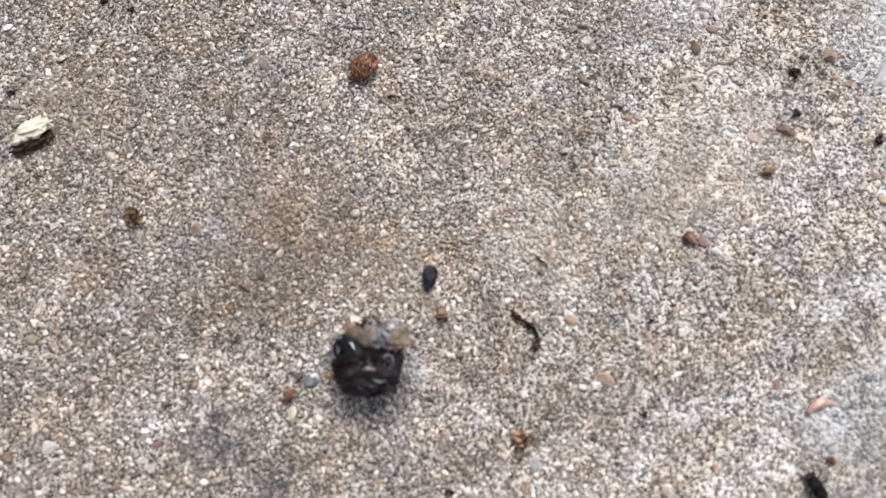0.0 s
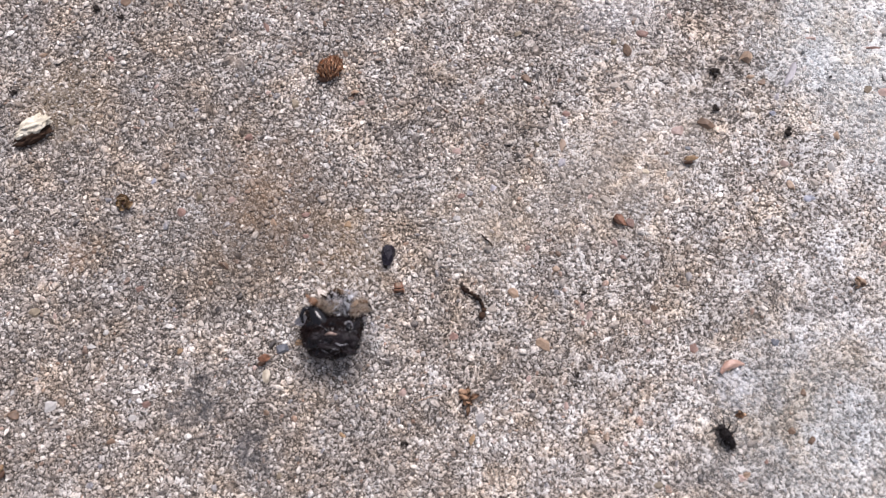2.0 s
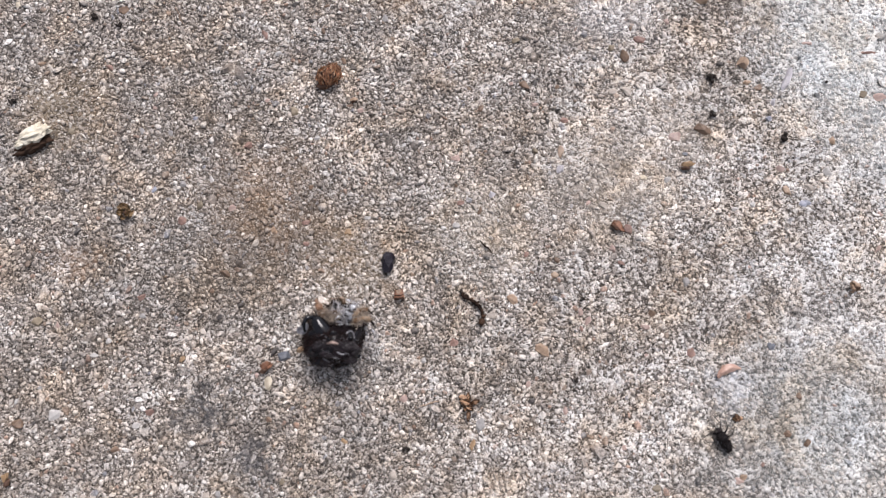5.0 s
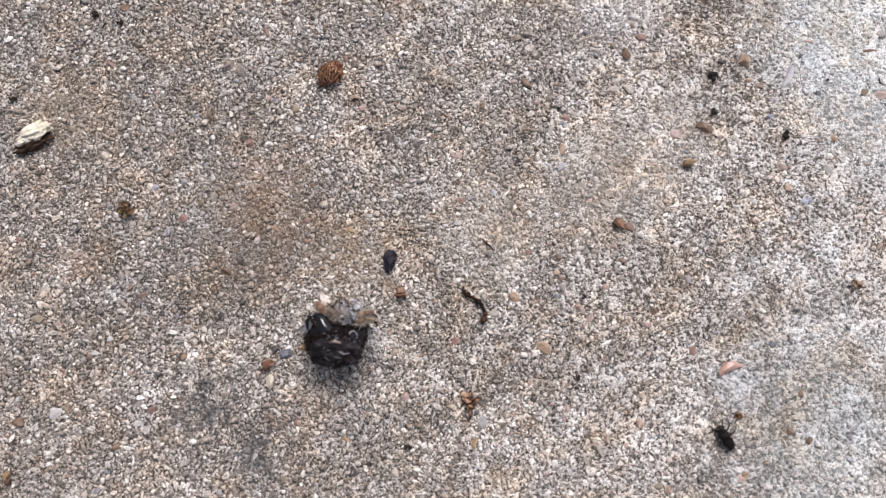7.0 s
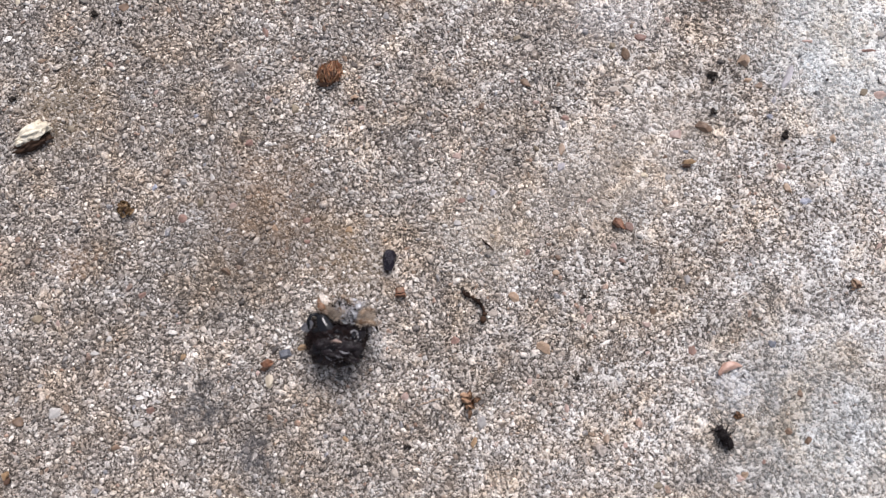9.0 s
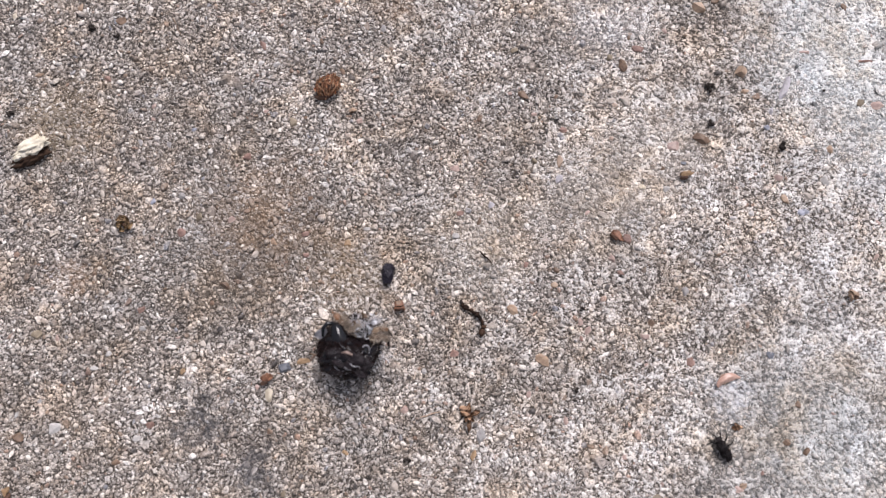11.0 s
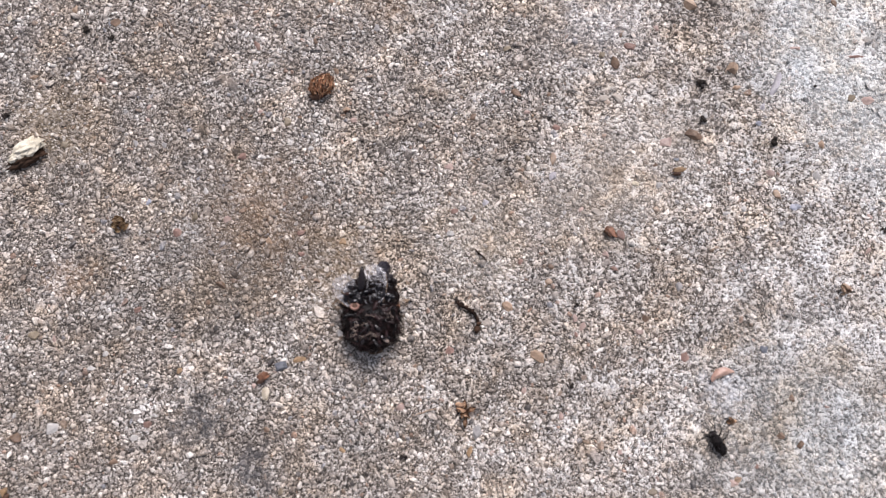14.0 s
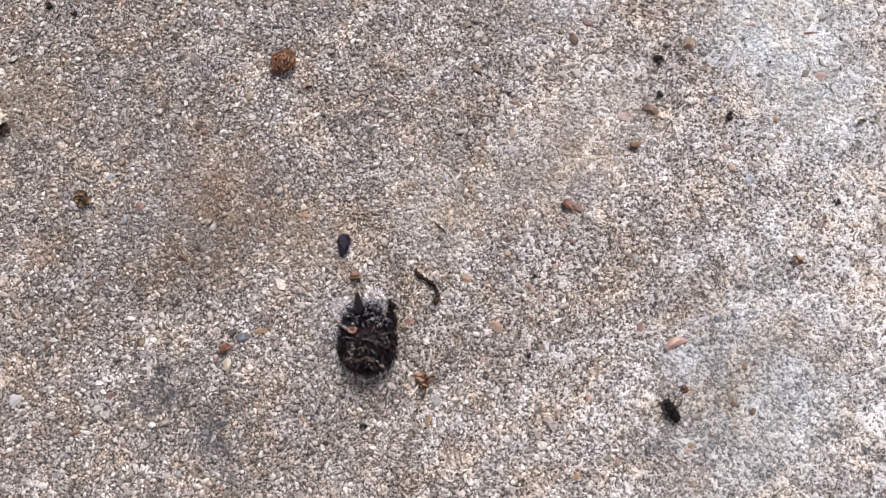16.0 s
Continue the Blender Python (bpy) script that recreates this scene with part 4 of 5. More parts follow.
def build_bee():
    rnd = random.Random(17)
    bee = root("bee", 0, 0, 0.0056)
    bee.scale = (1.27, 1.27, 1.25)
    thorax = part("thorax", lump(4.3, 4.0, 3.7, 0.05, 1, 4, centre=(0, 1.4, 0)), M["body"], bee)
    ab = part("abdomen", lump(4.2, 3.1, 3.2, 0.08, 2, 4, centre=(0, -2.1, -0.2)), M["shell"], bee, "glossy black abdomen")
    for i in range(4):
        y1 = -0.7 - i * 0.95
        bm = shell_band(y1 - 1.4, y1, 4.3, 3.05, 3.3, -2.1, -0.2, 0.02, i)
        for v in bm.verts:
            k = noise.noise(v.co * 420 + Vector((i * 3.0, 0, 0)))
            v.co.y += k * 0.0006
            v.co.z *= 1 + 0.10 * k
        bm.transform(pose(0, 0, 0, rnd.uniform(-7, 7), 0, rnd.uniform(-9, 9)))
        part("abdomen_plate", bm, M["plate"], ab)
    part("abdomen_tip", lump(3.2, 1.6, 2.6, 0.42, 44, 5, None, 3.4, centre=(0, -3.5, -0.2)), M["shell"], ab)
    head = part("head", lump(2.9, 1.5, 2.1, 0.06, 3, 3, centre=(0, 4.0, -1.0)), M["body"], bee)
    for s in (-1, 1):
        part("eye", lump(0.75, 1.15, 1.6, 0.02, 4, 3, centre=(s * 2.3, 4.3, -0.8)), M["eye"], head, "dark oval compound eye")
        part("antenna", tube([(s * 0.7, 5.4, -0.9), (s * 1.3, 5.7, -1.5), (s * 1.9, 5.3, -2.3), (s * 2.2, 4.7, -3.0)], [0.16, 0.14, 0.18, 0.12], 6), M["limb"], head)
        part("jaw", tube([(s * 0.9, 5.4, -2.1), (s * 0.8, 6.0, -2.7), (s * 0.1, 6.3, -2.9)], [0.4, 0.35, 0.15], 6), M["limb"], head)

    # wings, swept back and spread
    plan = [(0, 0.5), (-1.4, 1.4), (-3.0, 2.1), (-4.6, 2.3), (-5.8, 2.0), (-6.7, 1.1), (-7.0, 0.2)]
    small = [(0, 0.4), (-0.9, 0.9), (-1.9, 1.2), (-2.8, 1.0), (-3.3, 0.3)]
    wings = []
    for s in (-1, 1):
        w = part("forewing", sheet(plan, 0.03, 0.10, 9 + s, 0.9, 8), M["membrane"], bee, "smoky clear crumpled wing")
        w.matrix_basis = pose(0.0026 if s > 0 else -0.0018, -0.0010, 0.0026, 10, s * 10, 16 if s > 0 else 4) @ Matrix.Diagonal((0.85, 0.76 if s > 0 else 0.92, 1, 1))
        part("vein", tube([(s * 0.5, 0.0, 0.1), (s * 1.35, -1.4, 0.15), (s * 2.0, -3.0, 0.3), (s * 2.1, -4.8, 0.3)], [0.13, 0.11, 0.08, 0.05], 5), M["limb"], w)
        part("vein", tube([(0, 0, 0.1), (s * 0.2, -2.0, 0.2), (s * 0.6, -4.0, 0.2)], [0.1, 0.08, 0.04], 5), M["limb"], w)
        wings.append(w)
    # the small hindwings, one stuck to the flank and one to the belly's edge
    for (x, y, z), lean, size, film in (((-3.5, 1.7, 2.9), (10, 24, -42), 0.62, "film"), ((4.6, 1.5, 0.2), (0, -24, 42), 0.9, "membrane")):
        h = part("hindwing", sheet(small, 0.03, 0.15, 20, 0.9, 6), M[film], bee, "smaller crumpled hindwing")
        h.matrix_basis = Matrix.Translation(Vector(belly(x, y, z)) * 0.001) @ BEE_BACK.inverted() @ pose(0, 0, 0, *lean) @ Matrix.Scale(size, 4)
    for s in (-1, 1):
        part("folded_thigh", lump(0.7, 1.6, 1.0, 0.25, 30 + s, 3, centre=(s * 3.4, -0.1, 0.3)), M["fur"], bee, "dark brown thigh folded along the side")
    # a bent knee beside the abdomen, with its hollow end, and a pinkish curled joint on the back
    knee = part("knee", tube([(3.0, -1.0, 1.9), (3.3, -1.9, 2.2), (3.1, -2.7, 2.5), (2.7, -3.1, 2.7)], [0.4, 0.48, 0.48, 0.28], 9, 0.2, 3), M["shell"], bee, "bent dark knee")
    part("knee_hollow", lump(0.42, 0.3, 0.4, 0.2, 8, 2, centre=(2.95, -2.9, 2.9)), M["umber"], knee)
    joint = [(1.9 + 0.60 * math.cos(a), -0.9 + 0.48 * math.sin(a), 3.9 + 0.12 * math.cos(2 * a)) for a in [radians(k) for k in range(-60, 241, 50)]]
    curled = part("curled_joint", tube(joint, [0.08, 0.17, 0.22, 0.24, 0.22, 0.18, 0.08], 8, 0.5, 5), M["flesh"], bee, "pinkish orange curled leg joint")
    part("joint_core", lump(0.55, 0.4, 0.3, 0.3, 41, 3, None, 2.0, 0.4, (1.9, -0.9, 3.75)), M["split"], curled)

    # the coat
    def on_oval(c, e, want):
        out = []
        while len(out) < want[0]:
            d = Vector((rnd.gauss(0, 1), rnd.gauss(0, 1), rnd.gauss(0, 1))).normalized()
            if want[1](d):
                out.append((Vector((c[0] + d.x * e[0], c[1] + d.y * e[1], c[2] + d.z * e[2])), d))
        return out

    def along(d, drift=(0, 0, 0), spread=1.0):
        """A direction lying nearly flat on the body."""
        t = Vector((rnd.gauss(0, spread), rnd.gauss(0, spread), rnd.gauss(0, spread))) + Vector(drift)
        return (t - d * t.dot(d)).normalized()

    coat = []
    for p, d in on_oval((0, 1.4, 0), (4.2, 3.9, 3.6), (1500, lambda d: d.z > -0.6)):
        coat.append((p, d * 0.7 + along(d, (0, 0.6, 0)), rnd.uniform(0.5, 1.25) * (1.7 if d.y > 0.3 and d.z < 0.4 else 1.0), Vector((rnd.gauss(0, 0.25), rnd.gauss(0.1, 0.2), -0.15))))
    for p, d in on_oval((0, 4.0, -1.0), (2.8, 1.4, 2.0), (320, lambda d: d.y > -0.3)):
        coat.append((p, d + Vector((rnd.gauss(0, 0.4), rnd.gauss(0, 0.3), rnd.gauss(0, 0.3))), rnd.uniform(0.3, 0.8), Vector((0, 0, -0.15))))
    for p, d in on_oval((0, -2.1, -0.2), (4.3, 3.0, 3.3), (1500, lambda d: d.z < 0.1 and d.y < 0.5)):
        coat.append((p, d + Vector((rnd.gauss(0, 0.5), -0.7 + rnd.gauss(0, 0.3), rnd.gauss(0, 0.4))), rnd.uniform(0.2, 0.55), Vector((rnd.gauss(0, 0.2), 0.0, 0.1))))
    part("undercoat", hair_coat(coat[::6], 0.05, 9), M["umber"], thorax, "lighter brown hair")
    part("coat", hair_coat(coat, 0.045, 1), M["fur"], thorax, "dense dark brown hair")

    # matted locks that swirl over the back, darker and wetter towards the abdomen
    def locks(c, e, count, keep, drift, long, thick, lift=0.25, strands=7):
        out = []
        for p, d in on_oval(c, e, (count, keep)):
            t = along(d, drift)
            bend = d.cross(t) * rnd.choice((-1, 1)) * rnd.uniform(0.15, 0.6) + d * rnd.uniform(-0.25, 0.05)
            ln = rnd.uniform(*long)
            for j in range(strands):
                off = along(d) * rnd.uniform(0, 0.28)
                out.append((p + off, t + d * lift - off * 0.5, bend + Vector((rnd.gauss(0, 0.1), rnd.gauss(0, 0.1), rnd.gauss(0, 0.1))), ln * rnd.uniform(0.75, 1.1), rnd.uniform(*thick)))
        return out
    back = ((0, 1.4, 0), (4.4, 4.1, 3.95))
    part("matted_locks", lock_mesh(locks(*back, 100, lambda d: d.z > -0.3, (0, 1.1, 0), (0.9, 1.7), (0.03, 0.085), 0.45, 7), 61, 4, 6), M["lock"], thorax, "matted red-brown locks of hair")
    part("dark_locks", lock_mesh(locks(*back, 80, lambda d: d.z > -0.4, (0, 0.8, 0), (0.9, 1.7), (0.035, 0.10), 0.45, 6), 62, 4, 6), M["sheen"], thorax, "wet black locks")
    part("wet_locks", lock_mesh(locks((0, -1.9, 0.1), (4.3, 3.2, 3.45), 60, lambda d: d.z > 0.0, (0.5, -0.3, 0), (0.7, 1.6), (0.05, 0.12), 0.15, 3), 63), M["shell"], ab, "wet-looking glossy black locks")
    for k in range(16):
        d = Vector((rnd.uniform(-0.9, 0.7), rnd.uniform(-1.0, 0.0), rnd.uniform(0.5, 1.0))).normalized()
        c = (d.x * 4.2, -1.6 + d.y * 3.3, d.z * 3.6)
        part("wet_clump", lump(rnd.uniform(0.5, 1.1), rnd.uniform(0.25, 0.45), 0.35, 0.4, 70 + k, 3, None, 2.0, rnd.uniform(-0.6, 0.6), c), M["shell"], ab)
    # locks on the shoulders and the brow, coloured pale to paint in highlights
    pale = []
    for x, y, n in ((1.7, 2.0, 9), (0.7, 1.9, 6), (1.2, 3.7, 9), (2.0, 2.9, 6), (-0.9, 3.8, 11), (-0.3, 3.5, 5), (-3.2, 0.8, 7), (-3.3, 1.3, 7), (-0.2, 0.8, 4), (2.7, 3.2, 4)):
        turn = rnd.uniform(-0.6, 0.6)
        for j in range(n):
            q = Vector((x + rnd.gauss(0, 0.3), y + rnd.gauss(0, 0.16), 0))
            u = 1 - (q.x / 4.3) ** 2 - ((q.y - 1.4) / 4.0) ** 2
            q.z = 3.75 * math.sqrt(max(0.03, u)) + rnd.uniform(0.5, 0.85)
            t = Vector((math.cos(turn + rnd.gauss(0, 0.5)), math.sin(turn + rnd.gauss(0, 0.5)), rnd.gauss(0, 0.3)))
            pale.append((q, t, Vector((rnd.gauss(0, 0.4), rnd.gauss(0, 0.4), -0.4)), rnd.uniform(0.3, 0.8), rnd.uniform(0.03, 0.08)))
    part("pale_locks", lock_mesh(pale, 64, 4, 5), M["glint"], thorax, "matted curls of hair coloured pale as highlights")
    # wet tufts stuck together, fanning out from the crown; a few carry the painted highlight colour
    for k in range(30):
        d = Vector((rnd.uniform(-0.85, 0.85), rnd.uniform(-0.35, 0.95), rnd.uniform(0.45, 1.0))).normalized()
        c = (d.x * 4.35, 1.4 + d.y * 4.05, d.z * 3.95)
        fan = math.atan2(c[1] - 1.6, c[0] - 0.2) + rnd.gauss(0, 0.45)
        part("wet_tuft", lump(rnd.uniform(0.6, 1.05), rnd.uniform(0.16, 0.3), rnd.uniform(0.2, 0.32), 0.5, 120 + k, 3, None, 2.2, fan, c), M["glint" if k % 6 == 0 and d.y > 0 else ("lock", "sheen")[k % 2]], thorax, "wet tuft of hair")
    # grey strands that paint glints onto the black abdomen
    silver = []
    for p, d in on_oval((-0.8, -2.2, 0.1), (3.4, 2.8, 3.7), (34, lambda d: d.z > 0.55)):
        t = along(d, (0.9, 0, 0))
        silver.append((p, t + d * 0.2, d.cross(t) * rnd.uniform(-0.7, 0.7), rnd.uniform(0.5, 1.2), rnd.uniform(0.05, 0.12)))
    part("silver_hair", lock_mesh(silver, 65), M["dusk"], ab, "wet hair on the abdomen coloured grey as glints")

    rear = []
    for p, d in on_oval((0, -3.0, -0.2), (3.9, 2.3, 3.2), (760, lambda d: d.y < 0.1 and (d.y > -0.75 or rnd.random() < 0.3))):
        rear.append((p, d * 0.35 + Vector((rnd.gauss(0, 0.8), rnd.gauss(0, 0.4), rnd.gauss(0, 0.8))), rnd.uniform(0.2, 0.5), Vector((rnd.gauss(0, 0.15), 0, rnd.gauss(0, 0.15)))))
    part("rear_hair", hair_coat(rear[:330], 0.06, 31), M["fur"], ab, "matted dark hair")
    part("rear_bristles", hair_coat(rear[330:], 0.05, 32), M["umber"], ab)

    fringe = []
    for p, d in on_oval((0, -2.0, 0.0), (4.0, 3.0, 3.3), (420, lambda d: d.z > -0.1 and d.y < 0.6)):
        fringe.append((p, d + Vector((rnd.gauss(0, 0.4), rnd.gauss(-0.2, 0.3), rnd.gauss(0, 0.3))), rnd.uniform(0.4, 1.0), Vector((rnd.gauss(0, 0.2), rnd.gauss(0, 0.2), -0.1))))
    part("back_fringe", hair_coat(fringe, 0.05, 35), M["fur"], ab, "short black hair on the abdomen")

    # underside: ash fuzz between the drawn-up legs, given as it lies on its back
    def fuzz(spots, count, reach, length, seed, mat, label, radius=0.04):
        out = []
        for x, y, z in spots:
            for i in range(count):
                q = Vector(belly(x + rnd.gauss(0, reach), y + rnd.gauss(0, reach), z + rnd.uniform(-0.3, 0.3)))
                aim = Vector(belly(rnd.gauss(0.1, 0.7), rnd.gauss(0.3, 0.7), 0.7))
                out.append((q, aim, rnd.uniform(*length), Vector((rnd.gauss(0, 0.3), rnd.gauss(0, 0.3), rnd.gauss(0, 0.2)))))
        return part("belly_hair", hair_coat(out, radius, seed), M[mat], thorax, label)
    fuzz(((1.6, 3.4, 3.4), (2.6, 4.2, 3.2), (3.1, 2.8, 3.5), (2.2, 2.0, 3.7), (3.6, 4.6, 2.9)), 46, 0.34, (0.4, 1.2), 6, "ash", "ash-grey belly hair")
    fuzz(((-0.6, 2.9, 3.5), (0.2, 2.6, 3.7), (0.5, 3.3, 3.4), (-1.4, 3.3, 3.2), (4.4, 2.9, 3.4), (5.2, 2.6, 3.0), (4.0, 2.2, 3.6)), 95, 0.42, (0.6, 1.2), 7, "pale", "pale tan belly hair", 0.05)
    fuzz(((3.5, -0.9, 2.9),), 60, 0.45, (0.3, 0.7), 21, "umber", "red-brown side hair", 0.06)

    legs = []
    legs.append(limb(bee, "foreleg", belly(-1.0, 2.6, 2.9), belly(-1.7, 3.6, 3.6), belly(-2.4, 4.4, 3.5), belly(-3.0, 5.2, 2.6), 0.62, ("limb", "rust", "rust", "pale"), "rust-orange foreleg"))
    legs.append(limb(bee, "foreleg", belly(0.4, 3.0, 3.2), belly(0.6, 4.0, 4.0), belly(0.5, 4.8, 3.8), belly(0.1, 5.2, 2.9), 0.36, ("limb", "body", "body", "ash")))
    legs.append(limb(bee, "middle_leg", belly(3.0, 2.6, 3.3), belly(4.2, 3.6, 4.1), belly(5.4, 3.9, 3.7), belly(6.2, 3.2, 2.8), 0.40, ("amber", "limb", "body", "pale")))
    legs.append(limb(bee, "middle_leg", belly(3.2, 1.8, 3.5), belly(4.7, 2.4, 4.0), belly(5.9, 2.2, 3.2), belly(6.5, 1.2, 2.2), 0.42, ("limb", "amber", "body", "pale")))
    # a hind leg with a long polished thigh, and its shin bent back along the flank
    hind = part("hind_leg", lump(2.45, 1.2, 0.95, 0.10, 8, 4), M["gloss"], bee, "long glossy black hind thigh")
    hind.matrix_basis = Matrix.Translation(Vector(belly(-1.1, 0.8, 3.95)) * 0.001) @ BEE_BACK.inverted() @ pose(0, 0, 0, -4, 2, -54)
    part("shin", tube([(-2.3, 0.1, 0.2), (-2.8, -0.9, 0.2), (-2.3, -1.8, 0.1), (-1.2, -2.3, -0.2)], [0.3, 0.34, 0.3, 0.15], 9), M["gloss"], hind)
    near = part("hind_leg", lump(1.9, 1.0, 0.8, 0.16, 18, 4), M["shell"], bee, "polished black thigh of the other side")
    near.matrix_basis = Matrix.Translation(Vector(belly(3.3, -0.3, 3.4)) * 0.001) @ BEE_BACK.inverted() @ pose(0, 0, 0, -8, 22, 62)
    part("shin", tube([(1.4, 0.2, 0.2), (1.9, 0.9, 0.3), (2.1, 1.7, 0.0)], [0.34, 0.38, 0.2], 7), M["limb"], near)
    # a small ring-shaped joint beside it
    ring = [belly(3.0 + 0.62 * math.cos(a), -0.2 + 0.8 * math.sin(a), 4.2 + 0.2 * math.sin(2 * a)) for a in [radians(k) for k in range(0, 361, 45)]]
    part("hip_joint", tube(ring, [0.10, 0.07, 0.12, 0.16, 0.10, 0.06, 0.10, 0.14, 0.10], 8, 0.8, 3), M["dusk"], bee, "greyish hollow hip joint")
    part("hip_core", lump(0.6, 0.75, 0.45, 0.3, 52, 3, centre=belly(3.0, -0.2, 4.1)), M["gloss"], bee)
    part("foot", tube([belly(-3.4, -1.9, 2.0), belly(-4.6, -2.3, 1.4), belly(-5.6, -2.1, 0.4)], [0.2, 0.15, 0.07], 7), M["limb"], bee, "dark foot sticking out")
    # shreds of crumpled wing between the legs
    for k in range(13):
        x, y = 2.3 + rnd.gauss(0, 0.7), 3.3 + rnd.gauss(0, 0.9)
        wide, long = rnd.uniform(0.12, 0.34), rnd.uniform(0.6, 1.5)
        torn = part("torn_wing_tip", sheet([(-long * 0.5, wide * 0.3), (-long * 0.2, wide), (long * 0.15, wide * 0.7), (long * 0.5, wide * 0.2)], 0.04, 0.9, 60 + k, 1.6, 6), M["membrane" if k % 3 == 2 else "crumple"], bee, "pale crumpled wing fragment")
        torn.matrix_basis = Matrix.Translation(Vector(belly(x, y, 4.2 + rnd.uniform(0, 0.7))) * 0.001) @ BEE_BACK.inverted() @ pose(0, 0, 0, rnd.uniform(-65, 65), rnd.uniform(-65, 65), rnd.uniform(0, 180))
    # the plates of the underside, brown-black and lightly polished, with pale rims
    for k, (x, y, z, a, b, turn) in enumerate(((-0.6, -1.4, 4.6, 2.0, 0.8, 12), (1.6, -1.6, 4.8, 1.9, 0.8, -10), (3.4, -2.0, 4.0, 1.3, 0.9, -48), (0.8, -2.7, 4.2, 2.3, 0.75, 4),
                                              (-2.2, -2.3, 3.7, 1.2, 0.9, 48), (2.6, -3.3, 3.4, 1.5, 0.7, -28), (-0.3, -3.8, 3.1, 1.6, 0.7, 14))):
        plate = part("belly_plate", lump(a, b, 0.6, 0.22, 90 + k, 4, None, 1.9), M["plate"], ab)
        plate.matrix_basis = Matrix.Translation(Vector(belly(x, y, z)) * 0.001) @ BEE_BACK.inverted() @ pose(0, 0, 0, rnd.uniform(2, 16), rnd.uniform(-10, 10), turn)
    part("plate_rim", tube([belly(-0.2, -1.3, 5.2), belly(0.6, -1.15, 5.5), belly(1.5, -1.35, 5.5)], [0.1, 0.26, 0.14], 7), M["rim"], ab, "pale segment edge")
    for pts, r in ((((-1.3, -2.6, 4.4), (-0.8, -3.5, 4.1), (0.1, -4.0, 3.7)), 0.10), (((1.2, -2.5, 5.0), (1.9, -2.9, 4.8), (2.7, -2.7, 4.6)), 0.11), (((0.3, -3.1, 4.7), (1.0, -3.4, 4.5), (1.7, -3.5, 4.3)), 0.09),
                   (((-2.6, -0.8, 4.2), (-2.9, -1.8, 3.9), (-2.6, -2.6, 3.6)), 0.10)):
        part("plate_rim", tube([belly(*q) for q in pts], [r * 0.6, r, r * 0.5], 6), M["dusk"], ab, "greyish segment edge")
    down = []
    for i in range(700):
        p = Vector((rnd.gauss(0.9, 2.0), rnd.gauss(-2.5, 1.4), 0))
        q = Vector(belly(p.x, p.y, 5.2 - 0.10 * (p.x - 0.6) ** 2 - 0.16 * (p.y + 0.9) ** 2))
        down.append((q, Vector(belly(rnd.gauss(0, 1), rnd.gauss(-0.3, 1), 0.35)), rnd.uniform(0.3, 0.8), Vector((0, 0, 0))))
    part("belly_down", hair_coat(down[:330], 0.055, 13), M["fur"], ab, "short dark brown bristles")
    # grey bristles put the underside's sheen into hair colour
    part("belly_bristles", hair_coat(down[330:430], 0.04, 12), M["dusk"], ab, "short bristles coloured grey as sheen")
    # one hind leg stands up behind the abdomen like a thorn
    base = Vector((0.7, -2.8, 2.2))
    thorn = [tuple(Vector(p) - base) for p in ((0.7, -2.8, 2.2), (0.85, -4.2, 3.0), (0.8, -5.3, 3.6), (0.72, -6.1, 4.0), (0.7, -6.7, 4.25))]
    spike = part("hind_leg", tube(thorn, [0.9, 0.8, 0.55, 0.3, 0.05], 10, 0.25, 9), M["sheen"], bee, "raised black hind leg")
    spike.location = base * 0.001
    part("leg_hair", hair_coat([(Vector(thorn[1]).lerp(Vector(thorn[3]), rnd.random()) + Vector((rnd.gauss(0, 0.5), 0, rnd.gauss(0, 0.4))), Vector((rnd.gauss(0, 0.6), -1, rnd.gauss(0.3, 0.5))), rnd.uniform(0.3, 0.8), Vector((0, 0, 0)))
                                for _ in range(60)], 0.04, 4), M["fur"], spike)
    legs.append(spike)
    tagged(bee, "small dark hairy bee struggling on rough concrete", "bee")
    return bee, legs, wings


BEE, LEGS, WINGS = build_bee()


# ---- sand grains of the slab, the near ones first as single stones ----
def grain_shapes():
    out = []
    for i in range(14):
        rnd = random.Random(i)
        bm = bmesh.new()
        for k in range(13 + i % 5):
            p = Vector((rnd.gauss(0, 1), rnd.gauss(0, 1), rnd.gauss(0, 1))).normalized()
            p *= rnd.uniform(0.82, 1.12)
            bm.verts.new((p.x, p.y, max(p.z, -0.55)))
        bmesh.ops.convex_hull(bm, input=bm.verts[:])
        bmesh.ops.delete(bm, geom=[v for v in bm.verts if not v.link_faces], context="VERTS")
        bmesh.ops.delete(bm, geom=[f for f in bm.faces if f.calc_center_median().z < -0.5], context="FACES_ONLY")
        bmesh.ops.triangulate(bm, faces=bm.faces[:])
        bm.verts.index_update()
        out.append((np.array([v.co[:] for v in bm.verts]), np.array([[v.index for v in f.verts] for f in bm.faces])))
        bm.free()
    return out


